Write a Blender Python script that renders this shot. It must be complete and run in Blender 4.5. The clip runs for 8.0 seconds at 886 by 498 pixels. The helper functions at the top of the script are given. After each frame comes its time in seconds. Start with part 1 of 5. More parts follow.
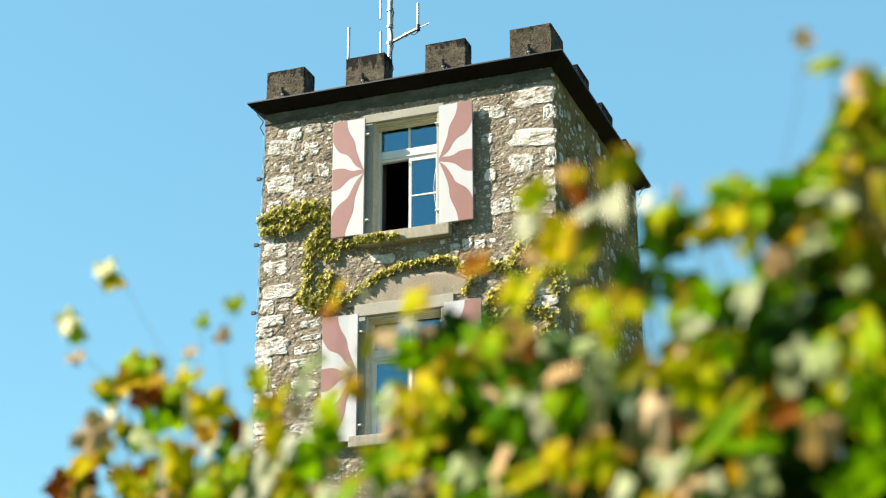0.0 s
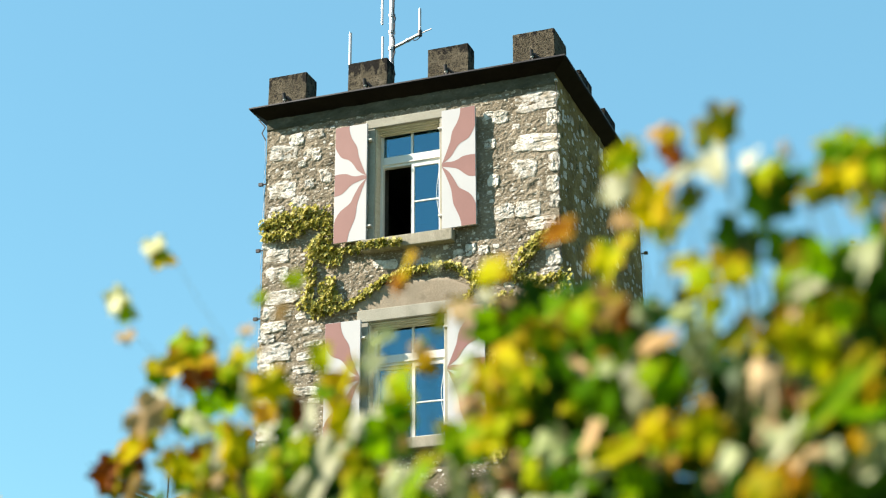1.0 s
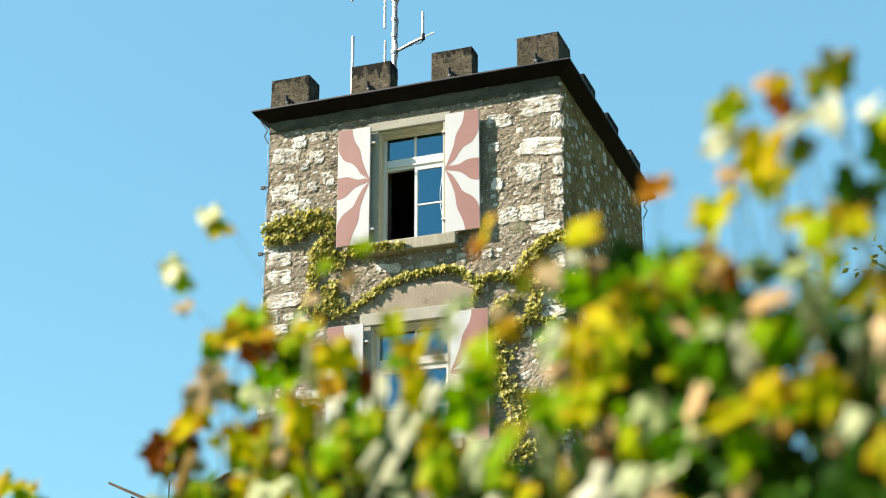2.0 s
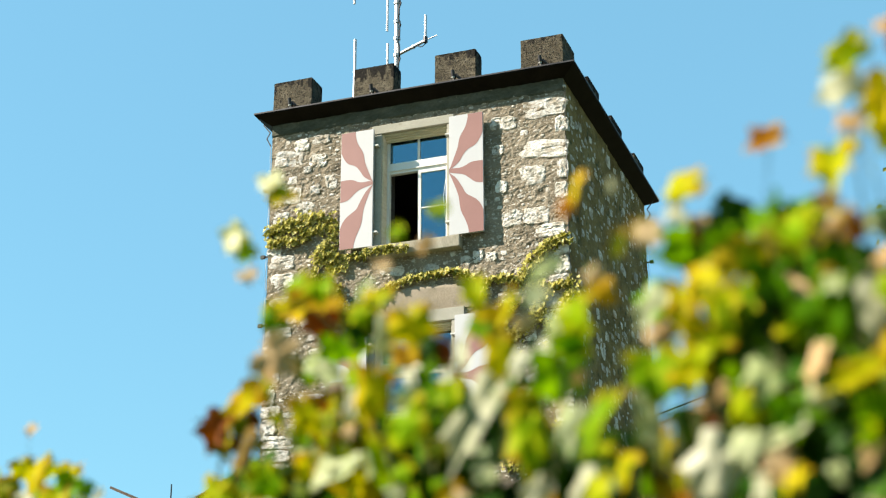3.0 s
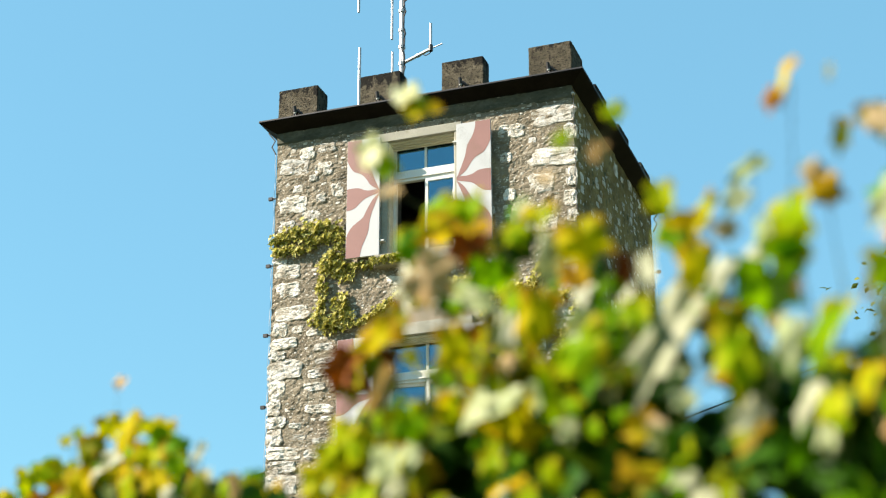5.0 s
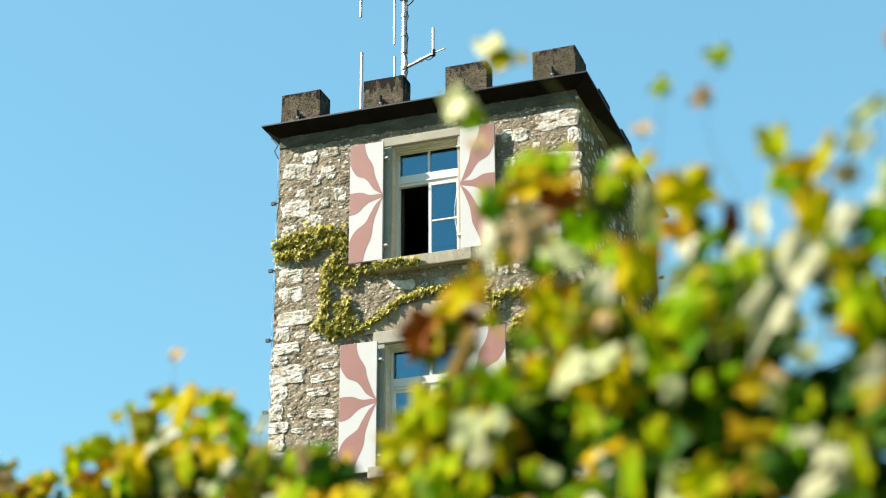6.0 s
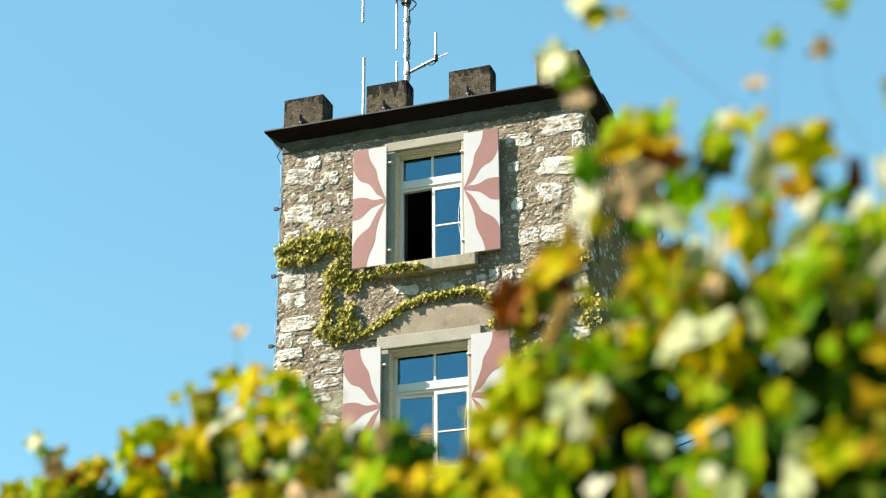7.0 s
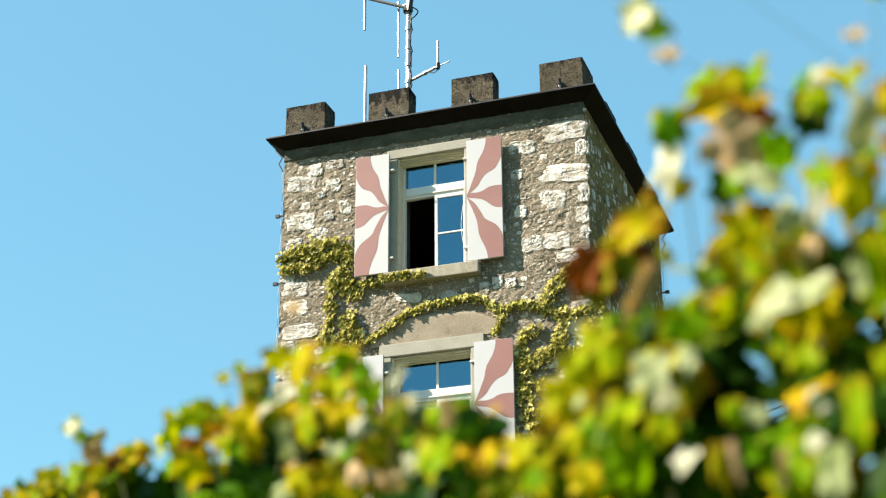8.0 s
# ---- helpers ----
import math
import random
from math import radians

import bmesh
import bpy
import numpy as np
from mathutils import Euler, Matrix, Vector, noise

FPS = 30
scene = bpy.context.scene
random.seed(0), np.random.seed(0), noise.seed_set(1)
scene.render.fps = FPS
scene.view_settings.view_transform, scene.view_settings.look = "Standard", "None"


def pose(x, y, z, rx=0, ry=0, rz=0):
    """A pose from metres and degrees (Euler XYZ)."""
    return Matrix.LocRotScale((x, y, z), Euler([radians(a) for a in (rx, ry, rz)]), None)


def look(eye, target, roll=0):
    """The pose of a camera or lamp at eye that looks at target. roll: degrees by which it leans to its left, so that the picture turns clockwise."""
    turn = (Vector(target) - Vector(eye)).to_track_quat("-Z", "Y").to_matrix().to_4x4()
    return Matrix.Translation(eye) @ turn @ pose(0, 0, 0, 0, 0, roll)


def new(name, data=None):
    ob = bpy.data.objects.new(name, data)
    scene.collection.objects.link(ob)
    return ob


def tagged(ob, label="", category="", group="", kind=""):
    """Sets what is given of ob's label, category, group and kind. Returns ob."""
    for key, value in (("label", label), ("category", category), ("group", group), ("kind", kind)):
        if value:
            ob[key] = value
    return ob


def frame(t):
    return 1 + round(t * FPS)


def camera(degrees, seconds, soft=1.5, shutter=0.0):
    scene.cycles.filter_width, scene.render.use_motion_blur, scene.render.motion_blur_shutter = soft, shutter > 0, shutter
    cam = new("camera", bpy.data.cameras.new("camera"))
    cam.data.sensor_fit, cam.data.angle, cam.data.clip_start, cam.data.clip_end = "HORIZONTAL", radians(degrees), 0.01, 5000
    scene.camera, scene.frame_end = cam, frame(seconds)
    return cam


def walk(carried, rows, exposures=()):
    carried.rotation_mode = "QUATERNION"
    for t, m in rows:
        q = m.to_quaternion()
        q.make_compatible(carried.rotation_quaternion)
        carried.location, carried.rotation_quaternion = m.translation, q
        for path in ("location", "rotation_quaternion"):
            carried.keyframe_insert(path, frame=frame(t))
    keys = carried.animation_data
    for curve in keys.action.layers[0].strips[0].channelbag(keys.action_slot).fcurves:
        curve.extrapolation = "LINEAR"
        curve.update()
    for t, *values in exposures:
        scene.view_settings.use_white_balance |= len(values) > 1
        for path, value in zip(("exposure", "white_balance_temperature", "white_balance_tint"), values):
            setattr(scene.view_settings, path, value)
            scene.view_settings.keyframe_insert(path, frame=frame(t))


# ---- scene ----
cam = camera(30.18, 8.0, soft=1.22)
PATH = [
    (0, (7.8496, -19.5289, 1.7622), (1.322, -1.998, 8.839), -0.13),
    (0.5, (7.7838, -19.4978, 1.7532), (1.288, -1.979, 8.886), -0.18),
    (1, (7.7171, -19.4671, 1.7466), (1.256, -1.956, 8.931), -0.19),
    (1.5, (7.6492, -19.4361, 1.7372), (1.223, -1.931, 8.968), -0.11),
    (3, (7.4382, -19.3350, 1.7101), (1.102, -1.849, 9.066), -0.10),
    (3.5, (7.3678, -19.2948, 1.7039), (1.057, -1.819, 9.105), -0.21),
    (4, (7.2982, -19.2505, 1.6959), (1.018, -1.786, 9.148), -0.16),
    (4.5, (7.2234, -19.2065, 1.6851), (0.977, -1.753, 9.191), -0.19),
    (6, (7.0100, -19.1044, 1.6462), (0.866, -1.684, 9.314), -0.22),
    (6.5, (6.9338, -19.0749, 1.6370), (0.829, -1.663, 9.355), -0.22),
    (7, (6.8649, -19.0461, 1.6323), (0.793, -1.646, 9.402), -0.31),
    (7.5, (6.8038, -19.0157, 1.6239), (0.765, -1.632, 9.454), -0.35),
    (8, (6.7451, -18.9841, 1.6142), (0.741, -1.620, 9.517), -0.31),
]
walk(cam, [(t, look(eye, target, roll)) for t, eye, target, roll in PATH])
cam.data.dof.use_dof = True
cam.data.dof.focus_distance = 24.0
cam.data.dof.aperture_fstop = 3.5

# ---- sky, sun ----
SUN_FROM = Vector((-2.2, -1.0, 1.9)).normalized()
world = bpy.data.worlds.new("sky")
scene.world = world
world.use_nodes = True
wn = world.node_tree.nodes
sky = wn.new("ShaderNodeTexSky")
sky.sky_type = 'NISHITA'
sky.sun_disc = False
sky.sun_elevation = math.asin(SUN_FROM.z)
sky.sun_rotation = math.atan2(SUN_FROM.x, SUN_FROM.y)
sky.altitude = 300
sky.air_density, sky.dust_density, sky.ozone_density = 1.3, 0.0, 0.6
wn["Background"].inputs["Strength"].default_value = 0.056
tint = wn.new("ShaderNodeMix")
tint.data_type, tint.blend_type = 'RGBA', 'MULTIPLY'
tint.inputs[0].default_value = 1.0
tint.inputs[7].default_value = (0.735, 1.11, 1.05, 1)
world.node_tree.links.new(sky.outputs["Color"], tint.inputs[6])
even = wn.new("ShaderNodeMix")
even.data_type = 'RGBA'
even.inputs[0].default_value = 0.6
even.inputs[7].default_value = (1.2, 2.87, 4.16, 1)
world.node_tree.links.new(tint.outputs[2], even.inputs[6])
world.node_tree.links.new(even.outputs[2], wn["Background"].inputs["Color"])
sun = new("sun", bpy.data.lights.new("sun", 'SUN'))
sun.data.energy = 5.0
sun.data.angle = radians(0.5)
sun.data.color = (1.0, 0.89, 0.74)
sun.matrix_world = look((-60, -30, 55), Vector((-60, -30, 55)) - SUN_FROM)
scene.view_settings.exposure = 1.90


# ---- materials ----
def material(name):
    mat = bpy.data.materials.new(name)
    mat.use_nodes = True
    nt = mat.node_tree
    return mat, nt, nt.nodes["Principled BSDF"]


def node(nt, kind, **inputs):
    n = nt.nodes.new(kind)
    for key, value in inputs.items():
        n.inputs[key.replace("_", " ")].default_value = value
    return n


def ramp(nt, fac, stops):
    r = nt.nodes.new("ShaderNodeValToRGB")
    while len(r.color_ramp.elements) < len(stops):
        r.color_ramp.elements.new(0.5)
    for e, (pos, col) in zip(r.color_ramp.elements, stops):
        e.position, e.color = pos, (*col, 1)
    nt.links.new(fac, r.inputs["Fac"])
    return r.outputs["Color"]


def blend(nt, fac, a, b, mode='MIX'):
    m = nt.nodes.new("ShaderNodeMix")
    m.data_type, m.blend_type = 'RGBA', mode
    for socket, value in ((m.inputs[0], fac), (m.inputs[6], a), (m.inputs[7], b)):
        if isinstance(value, (int, float)):
            socket.default_value = value
        elif isinstance(value, tuple):
            socket.default_value = (*value, 1)
        else:
            nt.links.new(value, socket)
    return m.outputs[2]


def noise_of(nt, scale, detail=6.0, rough=0.6, world_space=True, stretch=None):
    tc = nt.nodes.new("ShaderNodeNewGeometry") if world_space else nt.nodes.new("ShaderNodeTexCoord")
    source = tc.outputs["Position"] if world_space else tc.outputs["Object"]
    if stretch:
        mp = nt.nodes.new("ShaderNodeMapping")
        mp.inputs["Scale"].default_value = stretch
        nt.links.new(source, mp.inputs["Vector"])
        source = mp.outputs["Vector"]
    n = node(nt, "ShaderNodeTexNoise", Scale=scale, Detail=detail, Roughness=rough)
    nt.links.new(source, n.inputs["Vector"])
    return n.outputs["Fac"]


def bump(nt, bsdf, height, strength, distance):
    b = node(nt, "ShaderNodeBump", Strength=strength, Distance=distance)
    nt.links.new(height, b.inputs["Height"])
    nt.links.new(b.outputs["Normal"], bsdf.inputs["Normal"])


def surface(name, stops, coarse=1.5, fine=14.0, rough=0.9, relief=0.5, depth=0.01, metal=0.0, stain=None, stretch=None,
            spread=0.0, world_space=True, flecks=None, speckle=0.95):
    """A weathered surface: colour by coarse noise, fine grain over it, a stain colour in patches, grain relief."""
    mat, nt, bsdf = material(name)
    big = noise_of(nt, coarse, 5.0, 0.6, world_space, stretch)
    col = ramp(nt, big, stops)
    grain = noise_of(nt, fine, 8.0, 0.7, world_space, stretch)
    shade = ramp(nt, grain, [(0.25, (0.62, 0.62, 0.62)), (0.7, (1.15, 1.15, 1.15))])
    col = blend(nt, speckle, col, shade, 'MULTIPLY')
    if stain:
        patch = noise_of(nt, coarse * 2.3, 7.0, 0.65, world_space)
        mask = ramp(nt, patch, [(stain[1], (0, 0, 0)), (stain[1] + 0.12, (1, 1, 1))])
        col = blend(nt, mask, col, stain[0])
    if flecks:
        spots = noise_of(nt, flecks[1], 6.0, 0.7, world_space, (1, 1, 1.6))
        mask = ramp(nt, spots, [(flecks[2], (0, 0, 0)), (flecks[2] + 0.05, (1, 1, 1))])
        col = blend(nt, mask, col, flecks[0])
    if spread:
        info = nt.nodes.new("ShaderNodeObjectInfo")
        tone = ramp(nt, info.outputs["Random"], [(0.0, (1 - spread,) * 3), (1.0, (1 + spread * 0.6,) * 3)])
        col = blend(nt, 1.0, col, tone, 'MULTIPLY')
    nt.links.new(col, bsdf.inputs["Base Color"])
    bsdf.inputs["Roughness"].default_value = rough
    bsdf.inputs["Metallic"].default_value = metal
    bsdf.inputs["Specular IOR Level"].default_value = 0.12 if rough > 0.58 else 0.5
    if relief:
        bump(nt, bsdf, grain, relief, depth)
    return mat


M_MORTAR = surface("lime_mortar", [(0.3, (0.128, 0.106, 0.075)), (0.5, (0.195, 0.165, 0.12)), (0.72, (0.275, 0.238, 0.182))],
                   coarse=2.1, fine=38, relief=1.0, depth=0.022, stain=((0.09, 0.076, 0.053), 0.55),
                   flecks=((0.43, 0.40, 0.34), 21.0, 0.56))
# second copy of the mortar: moss patches, base colour shifted for the shaded wall
M_MOSSY_SHADE = surface("mossy_shade_mortar", [(0.3, (0.125, 0.086, 0.030)), (0.5, (0.20, 0.145, 0.055)), (0.72, (0.285, 0.22, 0.10))],
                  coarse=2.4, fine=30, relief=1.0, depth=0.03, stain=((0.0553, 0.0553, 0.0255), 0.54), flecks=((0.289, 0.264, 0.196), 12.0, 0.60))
M_STONE = surface("limestone", [(0.30, (0.28, 0.245, 0.185)), (0.44, (0.47, 0.435, 0.375)), (0.58, (0.70, 0.68, 0.64))],
                  coarse=7.0, fine=36, relief=0.9, depth=0.045, stain=((0.27, 0.235, 0.17), 0.60), spread=0.22, flecks=((0.16, 0.135, 0.10), 19.0, 0.63))
M_RENDER = surface("smooth_plaster", [(0.3, (0.225, 0.188, 0.14)), (0.7, (0.295, 0.253, 0.196))], coarse=1.6, fine=45, relief=0.6,
                   depth=0.008, stain=((0.16, 0.136, 0.1), 0.58))
# wall plaster darkened to carry the eave shadow
M_SHADE_BAND = surface("eave_shade_plaster", [(0.3, (0.048, 0.05, 0.036)), (0.5, (0.075, 0.075, 0.055)), (0.7, (0.115, 0.11, 0.085))], coarse=3.0, fine=26,
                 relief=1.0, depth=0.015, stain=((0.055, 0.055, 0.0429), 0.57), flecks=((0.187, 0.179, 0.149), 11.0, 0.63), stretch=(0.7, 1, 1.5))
M_DRESSED = surface("dressed_stone", [(0.3, (0.25, 0.243, 0.203)), (0.7, (0.335, 0.324, 0.276))], coarse=2.0, fine=60, relief=0.3,
                    depth=0.004, stain=((0.212, 0.194, 0.146), 0.62))
M_TUFF = surface("dark_tuff_block", [(0.3, (0.07, 0.06, 0.04)), (0.55, (0.13, 0.112, 0.078)), (0.75, (0.21, 0.185, 0.135))],
                 coarse=6.0, fine=42, relief=1.0, depth=0.06, stain=((0.03, 0.026, 0.02), 0.56), spread=0.15,
                 flecks=((0.016, 0.0135, 0.011), 24.0, 0.54), stretch=(1, 1, 1.8))


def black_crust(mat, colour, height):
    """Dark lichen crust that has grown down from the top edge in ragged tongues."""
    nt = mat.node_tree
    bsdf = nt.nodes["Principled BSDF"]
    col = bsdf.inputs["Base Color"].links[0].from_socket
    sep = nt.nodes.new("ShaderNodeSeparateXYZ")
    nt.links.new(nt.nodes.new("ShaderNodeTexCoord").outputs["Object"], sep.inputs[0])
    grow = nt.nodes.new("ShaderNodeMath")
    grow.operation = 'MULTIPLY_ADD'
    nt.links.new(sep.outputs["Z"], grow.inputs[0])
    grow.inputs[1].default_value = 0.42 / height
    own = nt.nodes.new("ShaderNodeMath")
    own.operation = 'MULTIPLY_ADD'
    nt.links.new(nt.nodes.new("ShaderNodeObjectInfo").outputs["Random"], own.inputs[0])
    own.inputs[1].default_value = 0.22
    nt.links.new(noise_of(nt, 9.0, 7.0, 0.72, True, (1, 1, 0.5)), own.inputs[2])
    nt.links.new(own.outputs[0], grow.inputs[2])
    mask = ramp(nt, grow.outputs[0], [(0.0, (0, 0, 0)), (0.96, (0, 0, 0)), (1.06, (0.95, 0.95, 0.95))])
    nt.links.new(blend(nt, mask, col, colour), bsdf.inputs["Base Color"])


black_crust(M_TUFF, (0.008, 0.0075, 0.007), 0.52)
M_EAVE = surface("dark_sheet_metal", [(0.3, (0.005, 0.004, 0.0032)), (0.7, (0.011, 0.009, 0.0072))], coarse=3, fine=30, rough=0.6,
                 relief=0.15, depth=0.003)
M_EAVE.node_tree.nodes["Principled BSDF"].inputs["Specular IOR Level"].default_value = 0.04
M_WHITE = surface("white_shutter_paint", [(0.3, (0.34, 0.347, 0.362)), (0.7, (0.368, 0.376, 0.391))], coarse=2, fine=60, speckle=0.12, rough=0.5,
                  relief=0.1, depth=0.002, stain=((0.33, 0.315, 0.285), 0.63))
M_RED = surface("faded_red_paint", [(0.3, (0.165, 0.066, 0.057)), (0.7, (0.195, 0.083, 0.072))], coarse=2.5, fine=60, speckle=0.18, rough=0.55,
                relief=0.1, depth=0.002)
M_SILL = surface("worn_sill_stone", [(0.3, (0.238, 0.216, 0.169)), (0.7, (0.338, 0.317, 0.256))], coarse=4.0, fine=40, relief=0.6,
                 depth=0.01, stain=((0.18, 0.166, 0.122), 0.57), stretch=(3.0, 1, 0.6))
M_FRAME = surface("white_window_frame", [(0.3, (0.56, 0.56, 0.538)), (0.7, (0.599, 0.599, 0.577))], coarse=2, fine=50, speckle=0.1, rough=0.35,
                  relief=0.0)
M_BLIND = surface("weathered_wood", [(0.3, (0.46, 0.42, 0.32)), (0.7, (0.58, 0.54, 0.43))], coarse=3, fine=30, rough=0.7,
                  relief=0.3, depth=0.004, stretch=(0.3, 1, 6))
M_IRON = surface("black_iron", [(0.3, (0.02, 0.02, 0.022)), (0.7, (0.04, 0.04, 0.045))], coarse=6, fine=60, rough=0.5, relief=0.1,
                 depth=0.002, metal=0.6)
M_ZINC = surface("galvanised_steel", [(0.3, (0.324, 0.329, 0.342)), (0.7, (0.45, 0.459, 0.477))], coarse=6, fine=50, rough=0.45,
                 relief=0.1, depth=0.002, metal=0.35)
M_STEEL = surface("dull_grey_steel", [(0.3, (0.10, 0.105, 0.11)), (0.7, (0.15, 0.155, 0.16))], coarse=6, fine=50, rough=0.5, relief=0.1, depth=0.002, metal=0.3)
M_GREY_IRON = surface("grey_hinge_paint", [(0.3, (0.42, 0.42, 0.40)), (0.7, (0.5, 0.5, 0.48))], coarse=6, fine=50, rough=0.5, relief=0.0)
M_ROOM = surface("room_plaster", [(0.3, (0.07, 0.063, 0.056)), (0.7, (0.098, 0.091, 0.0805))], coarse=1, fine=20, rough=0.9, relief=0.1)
M_ROOFTILE = surface("old_brown_roof", [(0.3, (0.06, 0.045, 0.035)), (0.7, (0.12, 0.09, 0.07))], coarse=4, fine=24, relief=0.6,
                     depth=0.02)
M_PLASTER = surface("annex_plaster", [(0.3, (0.34, 0.30, 0.24)), (0.7, (0.46, 0.42, 0.35))], coarse=1.2, fine=26, relief=0.5)
M_BARK = surface("vine_bark", [(0.3, (0.10, 0.07, 0.045)), (0.7, (0.22, 0.16, 0.11))], coarse=12, fine=60, relief=0.9, depth=0.01,
                 stretch=(1, 1, 0.2))
M_CANE = surface("green_brown_cane", [(0.3, (0.22, 0.18, 0.07)), (0.7, (0.34, 0.30, 0.12))], coarse=10, fine=60, rough=0.6, relief=0.2)
M_GROUND = surface("grassy_soil", [(0.3, (0.063, 0.0765, 0.0252)), (0.5, (0.099, 0.104, 0.0405)), (0.7, (0.153, 0.122, 0.0765))], coarse=0.8,
                   fine=9, relief=0.8, depth=0.05)


def glass():
    mat, nt, _ = material("window_glass")
    out = nt.nodes["Material Output"]
    clear = node(nt, "ShaderNodeBsdfTransparent", Color=(0.62, 0.68, 0.70, 1))
    gloss = node(nt, "ShaderNodeBsdfGlossy", Color=(0.32, 0.62, 0.78, 1), Roughness=0.03)
    mix = nt.nodes.new("ShaderNodeMixShader")
    mix.inputs[0].default_value = 0.30
    nt.links.new(clear.outputs[0], mix.inputs[1])
    nt.links.new(gloss.outputs[0], mix.inputs[2])
    nt.links.new(mix.outputs[0], out.inputs["Surface"])
    return mat


M_GLASS = glass()


def leaf_material(name, stops, see_through=0.42, gloss=0.03, rough=0.5, per_island=False, rim=None):
    """Leaf blade: reflects and lets light through; tint varies from leaf to leaf, blotches and veins within it."""
    mat, nt, bsdf = material(name)
    out = nt.nodes["Material Output"]
    if per_island:
        rnd = nt.nodes.new("ShaderNodeNewGeometry").outputs["Random Per Island"]
    else:
        rnd = nt.nodes.new("ShaderNodeObjectInfo").outputs["Random"]
    blotch = noise_of(nt, 26.0, 4.0, 0.6)
    own = nt.nodes.new("ShaderNodeMath")
    own.operation = 'MULTIPLY_ADD'
    nt.links.new(rnd, own.inputs[0])
    own.inputs[1].default_value, own.inputs[2].default_value = 0.7, -0.6
    s = nt.nodes.new("ShaderNodeMath")
    s.operation = 'MULTIPLY_ADD'
    nt.links.new(blotch, s.inputs[0])
    s.inputs[1].default_value = 1.5
    nt.links.new(own.outputs[0], s.inputs[2])
    col = ramp(nt, s.outputs[0], stops)
    if rim:
        # withered edge, uneven from leaf to leaf
        away = nt.nodes.new("ShaderNodeVectorMath")
        away.operation = 'LENGTH'
        nt.links.new(nt.nodes.new("ShaderNodeTexCoord").outputs["Object"], away.inputs[0])
        ragged = node(nt, "ShaderNodeTexNoise", Scale=55.0, Detail=3.0)
        nt.links.new(nt.nodes.new("ShaderNodeNewGeometry").outputs["Position"], ragged.inputs["Vector"])
        reach = nt.nodes.new("ShaderNodeMath")
        reach.operation = 'MULTIPLY_ADD'
        nt.links.new(ragged.outputs["Fac"], reach.inputs[0])
        reach.inputs[1].default_value = 0.35
        nt.links.new(away.outputs["Value"], reach.inputs[2])
        col = blend(nt, ramp(nt, reach.outputs[0], [(0.44, (0, 0, 0)), (0.64, (0.9, 0.9, 0.9))]), col, rim)
    nt.links.new(col, bsdf.inputs["Base Color"])
    bsdf.inputs["Roughness"].default_value = rough
    bsdf.inputs["Specular IOR Level"].default_value = gloss
    tr = nt.nodes.new("ShaderNodeBsdfTranslucent")
    nt.links.new(blend(nt, 1.0, col, (1.0, 0.98, 0.55), 'MULTIPLY'), tr.inputs["Color"])
    mix = nt.nodes.new("ShaderNodeMixShader")
    mix.inputs[0].default_value = see_through
    nt.links.new(bsdf.outputs[0], mix.inputs[1])
    nt.links.new(tr.outputs[0], mix.inputs[2])
    nt.links.new(mix.outputs[0], out.inputs["Surface"])
    return mat


LEAVES = {}
LEAVES["green"] = leaf_material("green_vine_leaf", [(0.1, (0.024, 0.08, 0.0012)), (0.5, (0.070, 0.185, 0.0016)), (0.9, (0.165, 0.32, 0.002))], see_through=0.5)
LEAVES["lime"] = leaf_material("lime_vine_leaf", [(0.05, (0.055, 0.165, 0.0015)), (0.35, (0.18, 0.32, 0.0015)), (0.65, (0.30, 0.38, 0.002)),
                                             (0.95, (0.42, 0.39, 0.003))], see_through=0.52, rim=(0.33, 0.27, 0.006))
LEAVES["yellow"] = leaf_material("yellow_vine_leaf", [(0.05, (0.20, 0.28, 0.0015)), (0.35, (0.42, 0.385, 0.0015)), (0.65, (0.52, 0.40, 0.002)),
                                                 (0.95, (0.36, 0.18, 0.005))], see_through=0.48, rim=(0.33, 0.175, 0.008))
LEAVES["orange"] = leaf_material("orange_vine_leaf", [(0.05, (0.33, 0.27, 0.005)), (0.35, (0.34, 0.20, 0.005)), (0.65, (0.26, 0.10, 0.005)), (0.95, (0.14, 0.04, 0.005))])
LEAVES["rust"] = leaf_material("rust_red_vine_leaf", [(0.1, (0.22, 0.075, 0.006)), (0.5, (0.15, 0.038, 0.004)), (0.9, (0.09, 0.02, 0.003))], see_through=0.35)
LEAVES["brown"] = leaf_material("brown_dry_vine_leaf", [(0.1, (0.0675, 0.0252, 0.0045)), (0.5, (0.0495, 0.0117, 0.0027)), (0.9, (0.099, 0.0378, 0.009))],
                           see_through=0.25, gloss=0.02, rough=0.7)
LEAVES["dry"] = leaf_material("tan_dry_vine_leaf", [(0.1, (0.29, 0.18, 0.07)), (0.5, (0.36, 0.24, 0.115)), (0.9, (0.44, 0.33, 0.19))],
                         see_through=0.3, gloss=0.02, rough=0.7)
# pale and cream blades: sun and sky sheen painted as base colour
LEAVES["pale"] = leaf_material("pale_sheen_vine_leaf", [(0.1, (0.20, 0.25, 0.085)), (0.5, (0.29, 0.33, 0.16)), (0.9, (0.36, 0.38, 0.235))],
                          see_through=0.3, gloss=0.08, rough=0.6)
LEAVES["cream"] = leaf_material("cream_sheen_vine_leaf", [(0.1, (0.25, 0.26, 0.14)), (0.5, (0.34, 0.345, 0.225)), (0.9, (0.42, 0.42, 0.31))],
                           see_through=0.3, gloss=0.15, rough=0.5)
